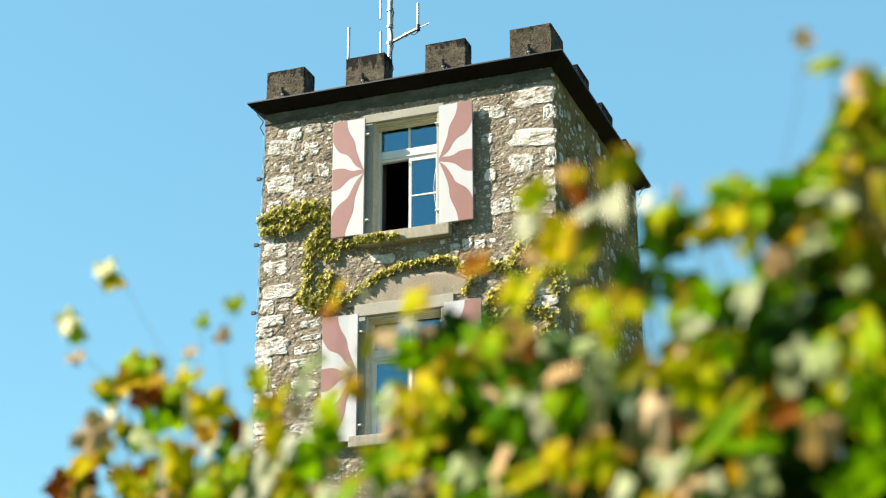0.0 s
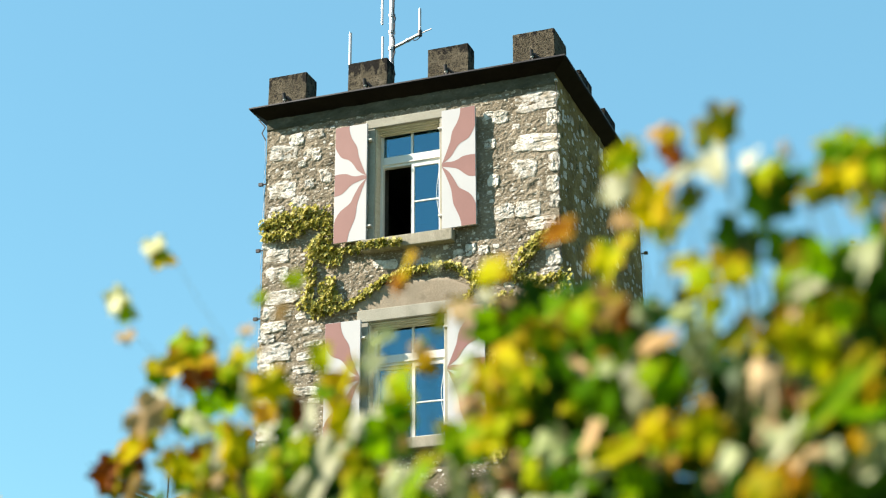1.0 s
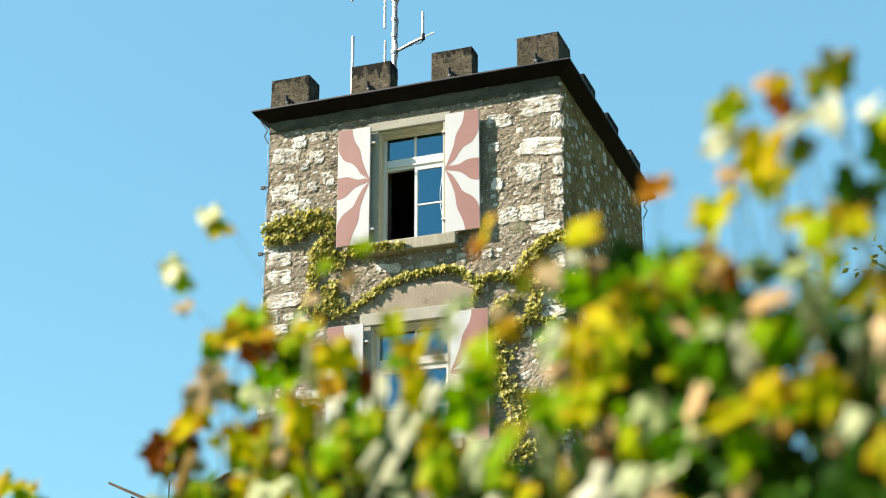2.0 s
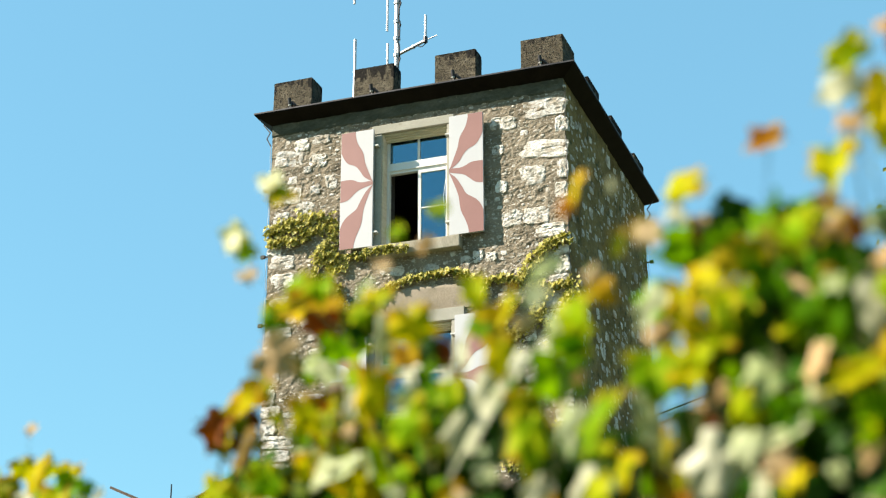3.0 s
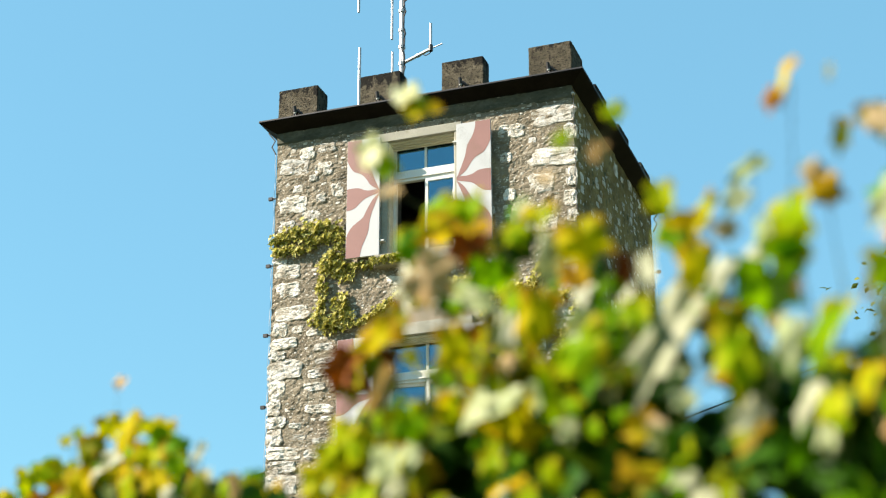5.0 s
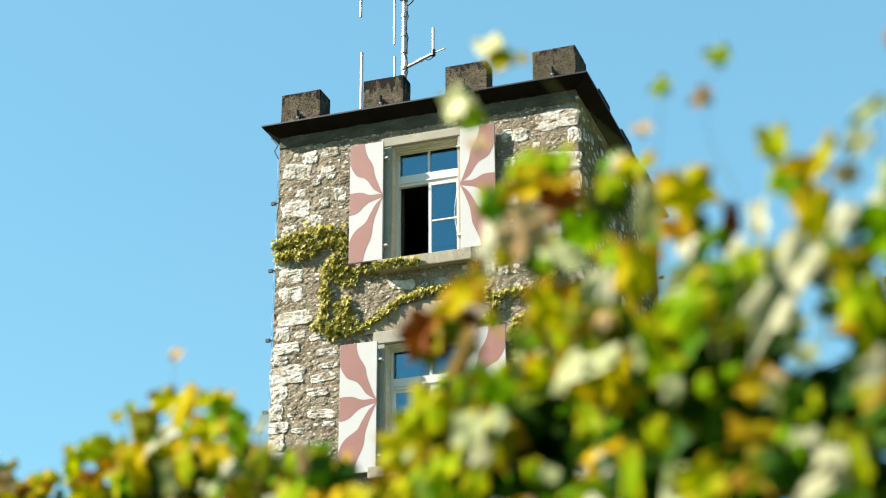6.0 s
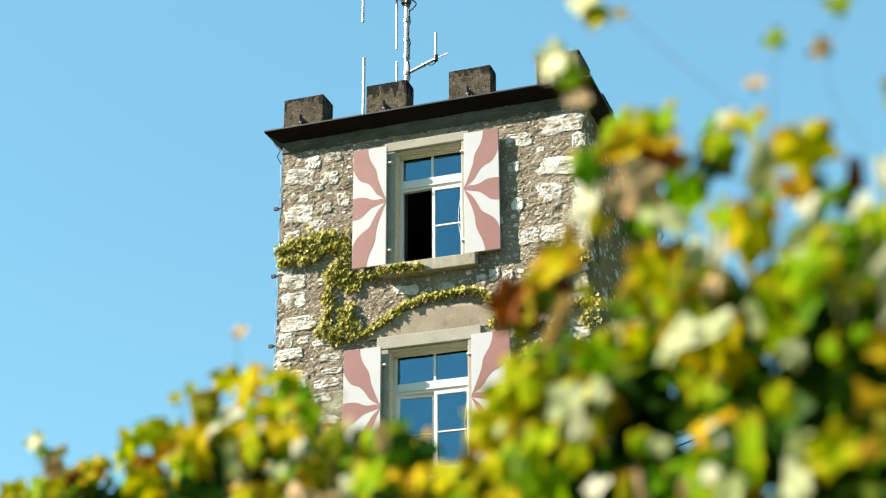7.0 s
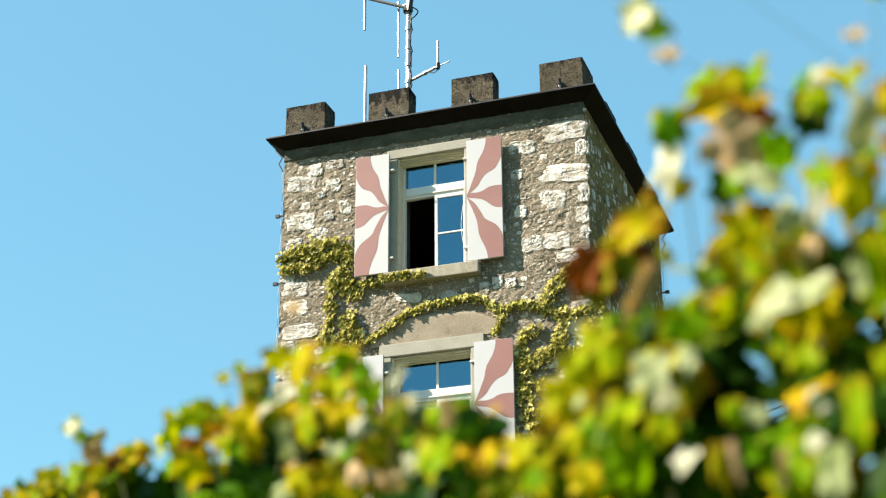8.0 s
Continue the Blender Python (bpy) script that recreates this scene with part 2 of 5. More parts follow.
LEAVES["olive"] = leaf_material("olive_vine_leaf", [(0.1, (0.06, 0.10, 0.002)), (0.5, (0.165, 0.185, 0.003)), (0.9, (0.27, 0.22, 0.005))], rim=(0.24, 0.12, 0.008))
# dark green blades, darkened further to paint shade inside the row
LEAVES["deep"] = leaf_material("deep_green_shade_leaf", [(0.1, (0.008, 0.036, 0.0015)), (0.5, (0.017, 0.06, 0.002)), (0.9, (0.036, 0.10, 0.003))],
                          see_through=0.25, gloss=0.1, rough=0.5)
LEAVES["bud"] = leaf_material("young_downy_leaf", [(0.1, (0.46, 0.47, 0.24)), (0.5, (0.56, 0.56, 0.34)), (0.9, (0.62, 0.62, 0.42))], see_through=0.4)
M_SHOOT = surface("dark_green_shoot", [(0.3, (0.04, 0.05, 0.012)), (0.7, (0.07, 0.08, 0.02))], coarse=10, fine=60, rough=0.7, relief=0.1)
# inner leaves: shade between the layers is put into their very dark green
M_INNER = leaf_material("shade_dark_inner_leaf", [(0.05, (0.006, 0.024, 0.001)), (0.45, (0.012, 0.042, 0.0015)), (0.75, (0.032, 0.07, 0.002)),
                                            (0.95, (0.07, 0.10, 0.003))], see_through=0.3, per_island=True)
M_CREEPER = leaf_material("yellow_green_creeper_leaf", [(0.1, (0.13, 0.13, 0.02)), (0.5, (0.38, 0.35, 0.08)), (0.9, (0.64, 0.58, 0.27))],
                          see_through=0.3, per_island=True)
M_TREE = leaf_material("tree_leaf", [(0.1, (0.036, 0.0675, 0.0135)), (0.5, (0.081, 0.117, 0.0225)), (0.9, (0.18, 0.18, 0.045))],
                       see_through=0.3, per_island=True)


# ---- mesh helpers ----
def mesh_of(name, bm, mat, smooth=False):
    me = bpy.data.meshes.new(name)
    bm.normal_update()
    bm.to_mesh(me)
    bm.free()
    me.materials.append(mat)
    if smooth:
        for f in me.polygons:
            f.use_smooth = True
    return me


def part(name, bm, mat, parent=None, label="", smooth=False):
    ob = new(name, mesh_of(name, bm, mat, smooth))
    ob.parent = parent
    return tagged(ob, label=label)


def thing(name, label, category, at=(0, 0, 0), group="", kind=""):
    ob = new(name)
    ob.location = at
    ob.empty_display_size = 0.1
    return tagged(ob, label=label, category=category, group=group, kind=kind)


def box(bm, x0, x1, y0, y1, z0, z1, bevel=0.0):
    made = bmesh.ops.create_cube(bm, size=1.0, matrix=Matrix.LocRotScale(
        ((x0 + x1) / 2, (y0 + y1) / 2, (z0 + z1) / 2), None, (x1 - x0, y1 - y0, z1 - z0)))
    if bevel:
        edges = {e for v in made["verts"] for e in v.link_edges}
        bmesh.ops.bevel(bm, geom=list(edges), offset=bevel, segments=2, affect='EDGES', profile=0.6)
    return bm


def boxed(x0, x1, y0, y1, z0, z1, bevel=0.0):
    return box(bmesh.new(), x0, x1, y0, y1, z0, z1, bevel)


def rod(bm, a, b, r, sides=8, r2=None):
    a, b = Vector(a), Vector(b)
    d = b - a
    m = Matrix.Translation((a + b) / 2) @ d.to_track_quat('Z', 'Y').to_matrix().to_4x4()
    bmesh.ops.create_cone(bm, cap_ends=True, segments=sides, radius1=r, radius2=r if r2 is None else r2, depth=d.length, matrix=m)
    return bm


def tube(bm, points, r0, r1, sides=6):
    """A bent tapering tube through the points."""
    rings = []
    n = len(points)
    for i, pnt in enumerate(points):
        d = (points[min(i + 1, n - 1)] - points[max(i - 1, 0)]).normalized()
        q = d.to_track_quat('Z', 'Y')
        r = r0 + (r1 - r0) * i / (n - 1)
        rings.append([bm.verts.new(pnt + q @ Vector((r * math.cos(a), r * math.sin(a), 0)))
                      for a in (2 * math.pi * k / sides for k in range(sides))])
    for a, b in zip(rings, rings[1:]):
        for k in range(sides):
            bm.faces.new((a[k], a[(k + 1) % sides], b[(k + 1) % sides], b[k]))
    bm.faces.new(rings[0][::-1])
    bm.faces.new(rings[-1])
    return bm


# ---- ground ----
def ground_sheet():
    bm = bmesh.new()
    rings = [0, 6, 14, 30, 70, 180, 500, 1500, 4000]
    prev = None
    for r in rings:
        if r == 0:
            prev = [bm.verts.new((0, -8, 0))]
            continue
        ring = []
        for k in range(48):
            a = 2 * math.pi * k / 48
            p = Vector((r * math.cos(a), -8 + r * math.sin(a), 0))
            p.z = 0.0 if r < 40 else 0.02 * noise.noise(p * 0.01) * r * 0.2 - 0.3
            ring.append(bm.verts.new(p))
        for k in range(48):
            j = (k + 1) % 48
            if len(prev) == 1:
                bm.faces.new((prev[0], ring[k], ring[j]))
            else:
                bm.faces.new((prev[k], ring[k], ring[j], prev[j]))
        prev = ring
    return part("ground", bm, M_GROUND, label="", smooth=True)


tagged(ground_sheet(), label="grassy vineyard ground with bare brown soil", category="ground", kind="structure")

# ---- tower ----
XL, XR, DEEP, TOP = -2.18, 2.18, 4.70, 12.13
tower = thing("stone_tower", "square rubble stone tower with battlements and striped shutters", "tower", (0, 0, 0))
OPENINGS = [(-0.47, 0.50, 9.97, 11.70), (-0.54, 0.56, 7.13, 8.82)]


def rough_sheet(bm, u0, u1, v0, v1, step, put, holes=(), amount=0.015, seed=0.0):
    """A wall face of small uneven facets with holes left out; put(u, v, d) gives the place, d is the depth outwards."""
    us, vs = sorted({u0, u1, *(h[k] for h in holes for k in (0, 1))}), sorted({v0, v1, *(h[k] for h in holes for k in (2, 3))})

    def split(marks):
        out = []
        for a, b in zip(marks, marks[1:]):
            n = max(1, round((b - a) / step))
            out += [a + (b - a) * i / n for i in range(n)]
        return out + [marks[-1]]
    us, vs = split(us), split(vs)
    grid = {}

    def vert(i, j):
        if (i, j) not in grid:
            p = Vector((us[i] * 1.0, seed, vs[j] * 1.0))
            q = Vector((p.x, p.y, p.z * 1.5))
            d = amount * (0.9 * noise.noise(p * 3.1) + 0.9 * noise.noise(q * 8.0) + 0.8 * noise.noise(q * 16.0) + 0.5 * noise.noise(q * 29.0))
            grid[i, j] = bm.verts.new(put(us[i], vs[j], d))
        return grid[i, j]
    for i in range(len(us) - 1):
        for j in range(len(vs) - 1):
            cu, cv = (us[i] + us[i + 1]) / 2, (vs[j] + vs[j + 1]) / 2
            if any(h[0] < cu < h[1] and h[2] < cv < h[3] for h in holes):
                continue
            bm.faces.new((vert(i, j), vert(i + 1, j), vert(i + 1, j + 1), vert(i, j + 1)))


def wall_face(name, put, width, step, holes=(), label="", seed=7.3, amount=0.012, mat=M_MORTAR):
    bm = bmesh.new()
    rough_sheet(bm, 0, width, 0, 6.6, 0.2, put, (), amount, seed)
    part("wall_base", bm, mat, tower)
    bm = bmesh.new()
    rough_sheet(bm, 0, width, 6.6, TOP, step, put, holes, amount, seed)
    return part(name, bm, mat, tower, label)


WALL_FRONT = wall_face("front_wall", lambda u, v, d: Vector((XL + u, -d, v)), XR - XL, 0.026,
                       [(a - XL, b - XL, c, d) for a, b, c, d in OPENINGS], "brown-grey mortared rubble wall", 0.0)
WALL_SIDE = wall_face("side_wall", lambda u, v, d: Vector((XR + d, u, v)), DEEP, 0.045, (), "rubble wall with mossy joints, mortar toned for its shaded side", amount=0.012, mat=M_MOSSY_SHADE)
wall_face("side_wall", lambda u, v, d: Vector((XL - d, DEEP - u, v)), DEEP, 0.12)
wall_face("back_wall", lambda u, v, d: Vector((XR - u, DEEP + d, v)), XR - XL, 0.12)
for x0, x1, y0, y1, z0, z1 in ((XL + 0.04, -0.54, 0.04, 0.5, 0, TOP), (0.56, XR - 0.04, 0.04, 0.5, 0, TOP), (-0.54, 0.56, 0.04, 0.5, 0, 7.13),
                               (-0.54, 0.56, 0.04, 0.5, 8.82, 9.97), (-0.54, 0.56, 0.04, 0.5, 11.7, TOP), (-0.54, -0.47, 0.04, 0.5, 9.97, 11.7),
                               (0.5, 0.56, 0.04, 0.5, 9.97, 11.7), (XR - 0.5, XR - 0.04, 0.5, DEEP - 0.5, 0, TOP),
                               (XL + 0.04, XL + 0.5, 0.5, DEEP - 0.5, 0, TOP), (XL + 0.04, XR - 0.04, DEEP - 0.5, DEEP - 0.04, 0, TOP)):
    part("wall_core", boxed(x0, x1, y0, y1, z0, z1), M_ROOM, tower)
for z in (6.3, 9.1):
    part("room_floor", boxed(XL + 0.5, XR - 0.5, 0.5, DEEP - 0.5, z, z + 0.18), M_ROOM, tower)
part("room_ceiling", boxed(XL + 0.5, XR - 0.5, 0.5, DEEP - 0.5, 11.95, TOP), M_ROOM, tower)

# strip under the eaves, coloured dark as the shadow the eaves cast
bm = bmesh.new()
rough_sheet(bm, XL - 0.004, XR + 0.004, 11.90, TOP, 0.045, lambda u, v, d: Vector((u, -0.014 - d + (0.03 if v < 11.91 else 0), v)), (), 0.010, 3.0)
part("plaster_band", bm, M_SHADE_BAND, tower, "plaster below the eaves with the eave shadow put into its colour")
# smooth plaster over the lower window
bm = bmesh.new()
cols, rows_ = 26, 10
grid = []
for j in range(rows_ + 1):
    line = []
    for i in range(cols + 1):
        u, v = i / cols * 2 - 1, j / rows_
        top = 0.40 * math.sqrt(max(0.0, 1 - u * u)) + 0.03 * noise.noise((u * 3, 0, 4))
        x, z = 0.08 + u * 0.95, 8.97 + v * max(0.02, top)
        line.append(bm.verts.new((x, -0.020 - 0.006 * noise.noise((x * 5, 0, z * 5)) + (0.03 if v == 1 or abs(u) == 1 else 0), z)))
    grid.append(line)
for a, b in zip(grid, grid[1:]):
    for i in range(cols):
        bm.faces.new((a[i], a[i + 1], b[i + 1], b[i]))
part("plaster_patch", bm, M_RENDER, tower, "smooth tan plaster arch over the lintel", smooth=True)


# eaves: sloping soffit, lip and roof skirt on four sides
def skirt():
    bm = bmesh.new()
    profile = [(0.0, 12.10), (0.16, 12.19), (0.20, 12.215), (0.205, 12.245), (0.195, 12.25), (0.02, 12.31), (-0.6, 12.36)]
    rings = []
    for out, z in profile:
        rings.append([bm.verts.new(p) for p in ((XL - out, -out, z), (XR + out, -out, z), (XR + out, DEEP + out, z), (XL - out, DEEP + out, z))])
    for a, b in zip(rings, rings[1:]):
        for k in range(4):
            bm.faces.new((a[k], a[(k + 1) % 4], b[(k + 1) % 4], b[k]))
    bm.faces.new(rings[-1])
    return part("eave", bm, M_EAVE, tower, "dark sheet metal eaves with a sloping soffit")


skirt()
# standing seams and the pale drip edge
bm = bmesh.new()
for x0, x1, y0, y1 in ((XL - 0.21, XR + 0.21, -0.213, -0.206), (XL - 0.213, XL - 0.206, -0.2, DEEP + 0.2), (XR + 0.206, XR + 0.213, -0.2, DEEP + 0.2)):
    box(bm, x0, x1, y0, y1, 12.232, 12.252)
part("drip_edge", bm, M_IRON, tower, "thin dark metal drip edge")


def merlon_mesh():
    bm = boxed(-0.305, 0.305, -0.27, 0.27, 0, 0.52)
    bmesh.ops.bevel(bm, geom=list(bm.edges), offset=0.008, segments=1, affect='EDGES')
    bmesh.ops.subdivide_edges(bm, edges=[e for e in bm.edges if e.calc_length() > 0.3], cuts=13, use_grid_fill=True)
    for v in bm.verts:
        v.co += v.co.normalized() * (0.0035 * noise.noise(v.co * 17) + 0.005 * noise.noise(v.co * 36))
        v.co += Vector((noise.noise(v.co * 6), noise.noise(v.co * 6 + Vector((5, 0, 0))), noise.noise(v.co * 6 + Vector((0, 5, 0))))) * 0.003
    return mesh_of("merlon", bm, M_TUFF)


def lamp_mesh():
    bm = bmesh.new()
    rod(bm, (0, -0.02, -0.02), (0, -0.10, 0.03), 0.012)
    rod(bm, (0, -0.07, -0.03), (0, -0.10, 0.045), 0.026, 10, 0.020)
    rod(bm, (0.02, -0.04, 0.02), (0.12, -0.01, -0.10), 0.009)
    rod(bm, (-0.02, -0.04, 0.0), (-0.06, -0.01, -0.09), 0.008)
    tube(bm, [Vector((-0.05, -0.005, -0.10)), Vector((0.02, -0.045, -0.03)), Vector((0.0, -0.06, 0.0))], 0.018, 0.012, 5)
    tube(bm, [Vector((0.11, -0.005, -0.10)), Vector((0.05, -0.045, -0.04)), Vector((0.01, -0.06, 0.0))], 0.020, 0.012, 5)
    return mesh_of("lamp_bracket", bm, M_IRON)


def lamp_glass_mesh():
    bm = bmesh.new()
    bmesh.ops.create_uvsphere(bm, u_segments=10, v_segments=6, radius=0.020, matrix=Matrix.Translation((0, -0.072, -0.040)))
    return mesh_of("lamp_glass", bm, M_GREY_IRON, True)


MERLON, LAMP, LAMP_GLASS = merlon_mesh(), lamp_mesh(), lamp_glass_mesh()


def merlon(x, y, turn=0, lit=True, tall=1.0, deep=1.0):
    ob = new("merlon", MERLON)
    ob.parent = tower
    ob.matrix_basis = pose(x, y, 12.26, 0, 0, turn) @ Matrix.Diagonal((1, deep, tall, 1))
    if lit:
        la = new("lamp", LAMP)
        la.parent = ob
        la.location = (0.0, -0.265, 0.13)
        la.scale = (1.15, 1.15 / deep, 1.15)
        tagged(la, label="small black floodlight on a bracket")
        lg = new("lamp_glass", LAMP_GLASS)
        lg.parent = ob
        lg.location = (0.0, -0.265, 0.13)
        lg.scale = (1.15, 1.15 / deep, 1.15)
    return ob


for x, deep in ((-1.865, 0.66), (-0.597, 0.52), (0.632, 0.48), (1.895, 1.1)):
    merlon(x, -0.04 + 0.27 * deep, 0, True, 1.0 + 0.02 * math.sin(x * 5), deep)
for y in (1.60, 2.96, 4.40):
    merlon(1.93, y, 90, False)
    merlon(-1.93, y, 90, False)
for x in (-0.597, 0.632):
    merlon(x, DEEP - 0.3, 180, False)


# ---- windows ----
def frame_bars(bm, x0, x1, z0, z1, w, y0, y1):
    box(bm, x0, x0 + w, y0, y1, z0, z1, 0.004)
    box(bm, x1 - w, x1, y0, y1, z0, z1, 0.004)
    box(bm, x0 + w, x1 - w, y0 + 0.002, y1 - 0.002, z0, z0 + w, 0.004)
    box(bm, x0 + w, x1 - w, y0 + 0.002, y1 - 0.002, z1 - w, z1, 0.004)


def pane(x0, x1, z0, z1, y, parent):
    ob = part("pane", boxed(x0, x1, y, y + 0.006, z0, z1), M_GLASS, parent, "clear glass pane reflecting blue sky")
    ob.visible_shadow = False
    return ob


def sash(name, x0, x1, z0, z1, y, bar_z, parent, hinge=None, swing=0.0):
    """An opening leaf with one muntin, hinged at x = hinge and swung inwards by swing degrees."""
    ob = new(name)
    ob.parent = parent
    hx = x0 if hinge is None else hinge
    ob.matrix_basis = pose(hx, y, 0, 0, 0, swing)
    bm = bmesh.new()
    frame_bars(bm, x0 - hx, x1 - hx, z0, z1, 0.045, 0.0, 0.055)
    part("sash_frame", bm, M_FRAME, ob)
    part("muntin", boxed(x0 - hx + 0.045, x1 - hx - 0.045, 0.004, 0.040, bar_z - 0.009, bar_z + 0.009), M_FRAME, ob)
    pane(x0 - hx + 0.045, x1 - hx - 0.045, z0 + 0.045, z1 - 0.045, 0.022, ob)
    return ob


def window(x0, x1, z0, z1, trans0, trans1, mid, open_leaf, lintel, sill, label):
    win = new("window")
    win.parent = tower
    tagged(win, label=label)
    lx0, lx1, lz0, lz1 = lintel
    part("lintel", boxed(lx0, lx1, -0.035, 0.20, lz0, lz1, 0.008), M_DRESSED, win, "pale dressed stone lintel")
    part("jamb", boxed(lx0, x0, -0.025, 0.20, z0, lz0, 0.006), M_DRESSED, win)
    part("jamb", boxed(x1, lx1 - 0.01, -0.025, 0.20, z0, lz0, 0.006), M_DRESSED, win)
    sx0, sx1, sz0, sz1 = sill
    part("sill", boxed(sx0, sx1, -0.13, 0.14, sz0, sz1, 0.012), M_SILL, win, "grey worn stone sill")
    y0, y1 = 0.16, 0.235
    bm = bmesh.new()
    frame_bars(bm, x0, x1, z0, z1, 0.05, y0, y1)
    box(bm, x0 + 0.05, x1 - 0.05, y0 + 0.003, y1, trans0, trans1, 0.005)
    box(bm, mid - 0.016, mid + 0.016, y0 + 0.012, y1 - 0.01, trans1, z1 - 0.05)
    box(bm, x0 + 0.05, x1 - 0.05, y0 - 0.018, y0 + 0.002, trans0 + 0.04, trans0 + 0.055)
    part("frame", bm, M_FRAME, win, "white painted window frame")
    # added pale linings, standing in for light bounced into the reveal
    for a, b in ((x0 - 0.004, x0 + 0.014), (x1 - 0.014, x1 + 0.004)):
        part("reveal", boxed(a, b, 0.006, 0.157, z0, z1 - 0.003, 0.003), M_BLIND, win, "cream lining added to brighten the reveal")
    for i in range(3):
        part("blind_slat", boxed(x0 + 0.016, x1 - 0.016, 0.03 + 0.035 * i, 0.062 + 0.035 * i, z1 - 0.030 - 0.020 * i, z1 - 0.004, 0.003), M_BLIND, win, "weathered roller blind slat")
    # blind box between lintel and frame
    part("head_board", boxed(x0 + 0.015, x1 - 0.015, 0.136, 0.157, z1 - 0.085, z1 - 0.002, 0.004), M_BLIND, win)
    pane(x0 + 0.05, mid - 0.016, trans1, z1 - 0.05, 0.19, win)
    pane(mid + 0.016, x1 - 0.05, trans1, z1 - 0.05, 0.19, win)
    cord = [Vector((x1 - 0.055 - 0.05 * math.sin(math.pi * i / 12) ** 2, 0.13, trans0 - 0.02 - (trans0 - z0 - 0.15) * i / 12)) for i in range(13)]
    part("cord", tube(bmesh.new(), cord, 0.0035, 0.0035, 5), M_FRAME, win, "thin white blind cord")
    bz = (z0 + trans0) / 2
    sash("sash", mid - 0.005, x1 - 0.038, z0 + 0.038, trans0 + 0.005, 0.157, bz, win)
    sash("sash", x0 + 0.045, mid - 0.007, z0 + 0.038, trans0 + 0.003, 0.172, bz, win, x0 + 0.045, open_leaf)
    return win


window(-0.47, 0.50, 10.00, 11.70, 11.135, 11.30, 0.01, 106, (-0.615, 0.605, 11.695, 11.825), (-0.62, 0.71, 9.81, 9.975),
       "white framed window with one leaf open")
window(-0.54, 0.56, 7.13, 8.815, 8.215, 8.37, 0.035, 6, (-0.70, 0.74, 8.815, 8.985), (-0.72, 0.80, 6.98, 7.13),
       "white framed window with one leaf ajar")


# ---- shutters with painted sunburst ----
def shutter(x_hinge, width, z0, z1, side):
    """side -1: opens to the left of its hinge, 1: to the right. Rays start at the hinge edge's middle."""
    ob = new("shutter")
    ob.parent = tower
    tagged(ob, label="white wooden shutter painted with wavy red rays")
    ob.location = (x_hinge, -0.105, z0)
    h = z1 - z0
    a, b = sorted((0.0, side * width))
    part("panel", boxed(a, b, 0.0, 0.038, 0, h, 0.003), M_WHITE, ob)
    for z in (0.15, h - 0.25):
        part("batten", boxed(a, b, 0.038, 0.06, z, z + 0.10), M_WHITE, ob)
    # edges of the three rays, from the middle of the hinge edge outwards, as shares of width and height
    edges = [[(0.0, 0.545), (0.06, 0.58), (0.20, 0.68), (0.26, 0.73), (0.32, 0.81), (0.48, 0.89), (0.555, 0.96), (0.56, 1.0)],
             [(0.0, 0.54), (0.12, 0.562), (0.29, 0.60), (0.43, 0.66), (0.57, 0.70), (0.79, 0.73), (0.93, 0.785), (1.0, 0.83)],
             [(0.0, 0.54), (0.12, 0.553), (0.30, 0.550), (0.46, 0.560), (0.58, 0.577), (0.70, 0.586), (0.85, 0.588), (1.0, 0.585)],
             [(0.0, 0.52), (0.12, 0.512), (0.29, 0.50), (0.43, 0.487), (0.54, 0.466), (0.73, 0.42), (0.86, 0.405), (1.0, 0.40)],
             [(0.0, 0.52), (0.10, 0.497), (0.23, 0.46), (0.40, 0.38), (0.51, 0.325), (0.79, 0.27), (0.93, 0.22), (1.0, 0.17)],
             [(0.0, 0.515), (0.05, 0.485), (0.20, 0.38), (0.285, 0.30), (0.34, 0.195), (0.50, 0.09), (0.56, 0.03), (0.57, 0.0)]]

    def curve(k):
        pts = [Vector(p) for p in edges[k]]
        out = []
        for i in range(len(pts) - 1):
            p0, p1, p2, p3 = pts[max(i - 1, 0)], pts[i], pts[i + 1], pts[min(i + 2, len(pts) - 1)]
            for f in (0.0, 0.25, 0.5, 0.75):
                q = 0.5 * (2 * p1 + (p2 - p0) * f + (2 * p0 - 5 * p1 + 4 * p2 - p3) * f * f + (3 * p1 - p0 - 3 * p2 + p3) * f ** 3)
                out.append(q)
        out.append(pts[-1])
        return [Vector((min(max(q.x, 0.0), 1.0) * (width - 0.003), 0.003 + min(max(q.y, 0.0), 1.0) * (h - 0.006))) for q in out]
    for k, corner in ((0, (width - 0.003, h - 0.003)), (2, None), (4, (width - 0.003, 0.003))):
        bm = bmesh.new()
        vs = [[bm.verts.new((side * s.x, -0.0016, s.y)) for s in pair] for pair in zip(curve(k), curve(k + 1))]
        if corner:
            e = bm.verts.new((side * corner[0], -0.0016, corner[1]))
            bm.faces.new((vs[-1][0], vs[-1][1], e))
        for m, n in zip(vs, vs[1:]):
            bm.faces.new((m[0], m[1], n[1], n[0]))
        part("painted_ray", bm, M_RED, ob, "faded brick-red painted ray")
    for z in (0.20, h - 0.26):
        bm = boxed(-0.045 if side < 0 else -0.02, 0.02 if side < 0 else 0.045, 0.012, 0.10, z, z + 0.024, 0.004)
        if side < 0:
            bmesh.ops.translate(bm, verts=bm.verts, vec=(0.045, 0, 0))
        else:
            bmesh.ops.translate(bm, verts=bm.verts, vec=(-0.045, 0, 0))
        part("hinge", bm, M_GREY_IRON, ob, "small grey iron hinge")
    return ob


shutter(-0.560, 0.487, 9.985, 11.75, -1)
shutter(0.560, 0.490, 9.985, 11.75, 1)
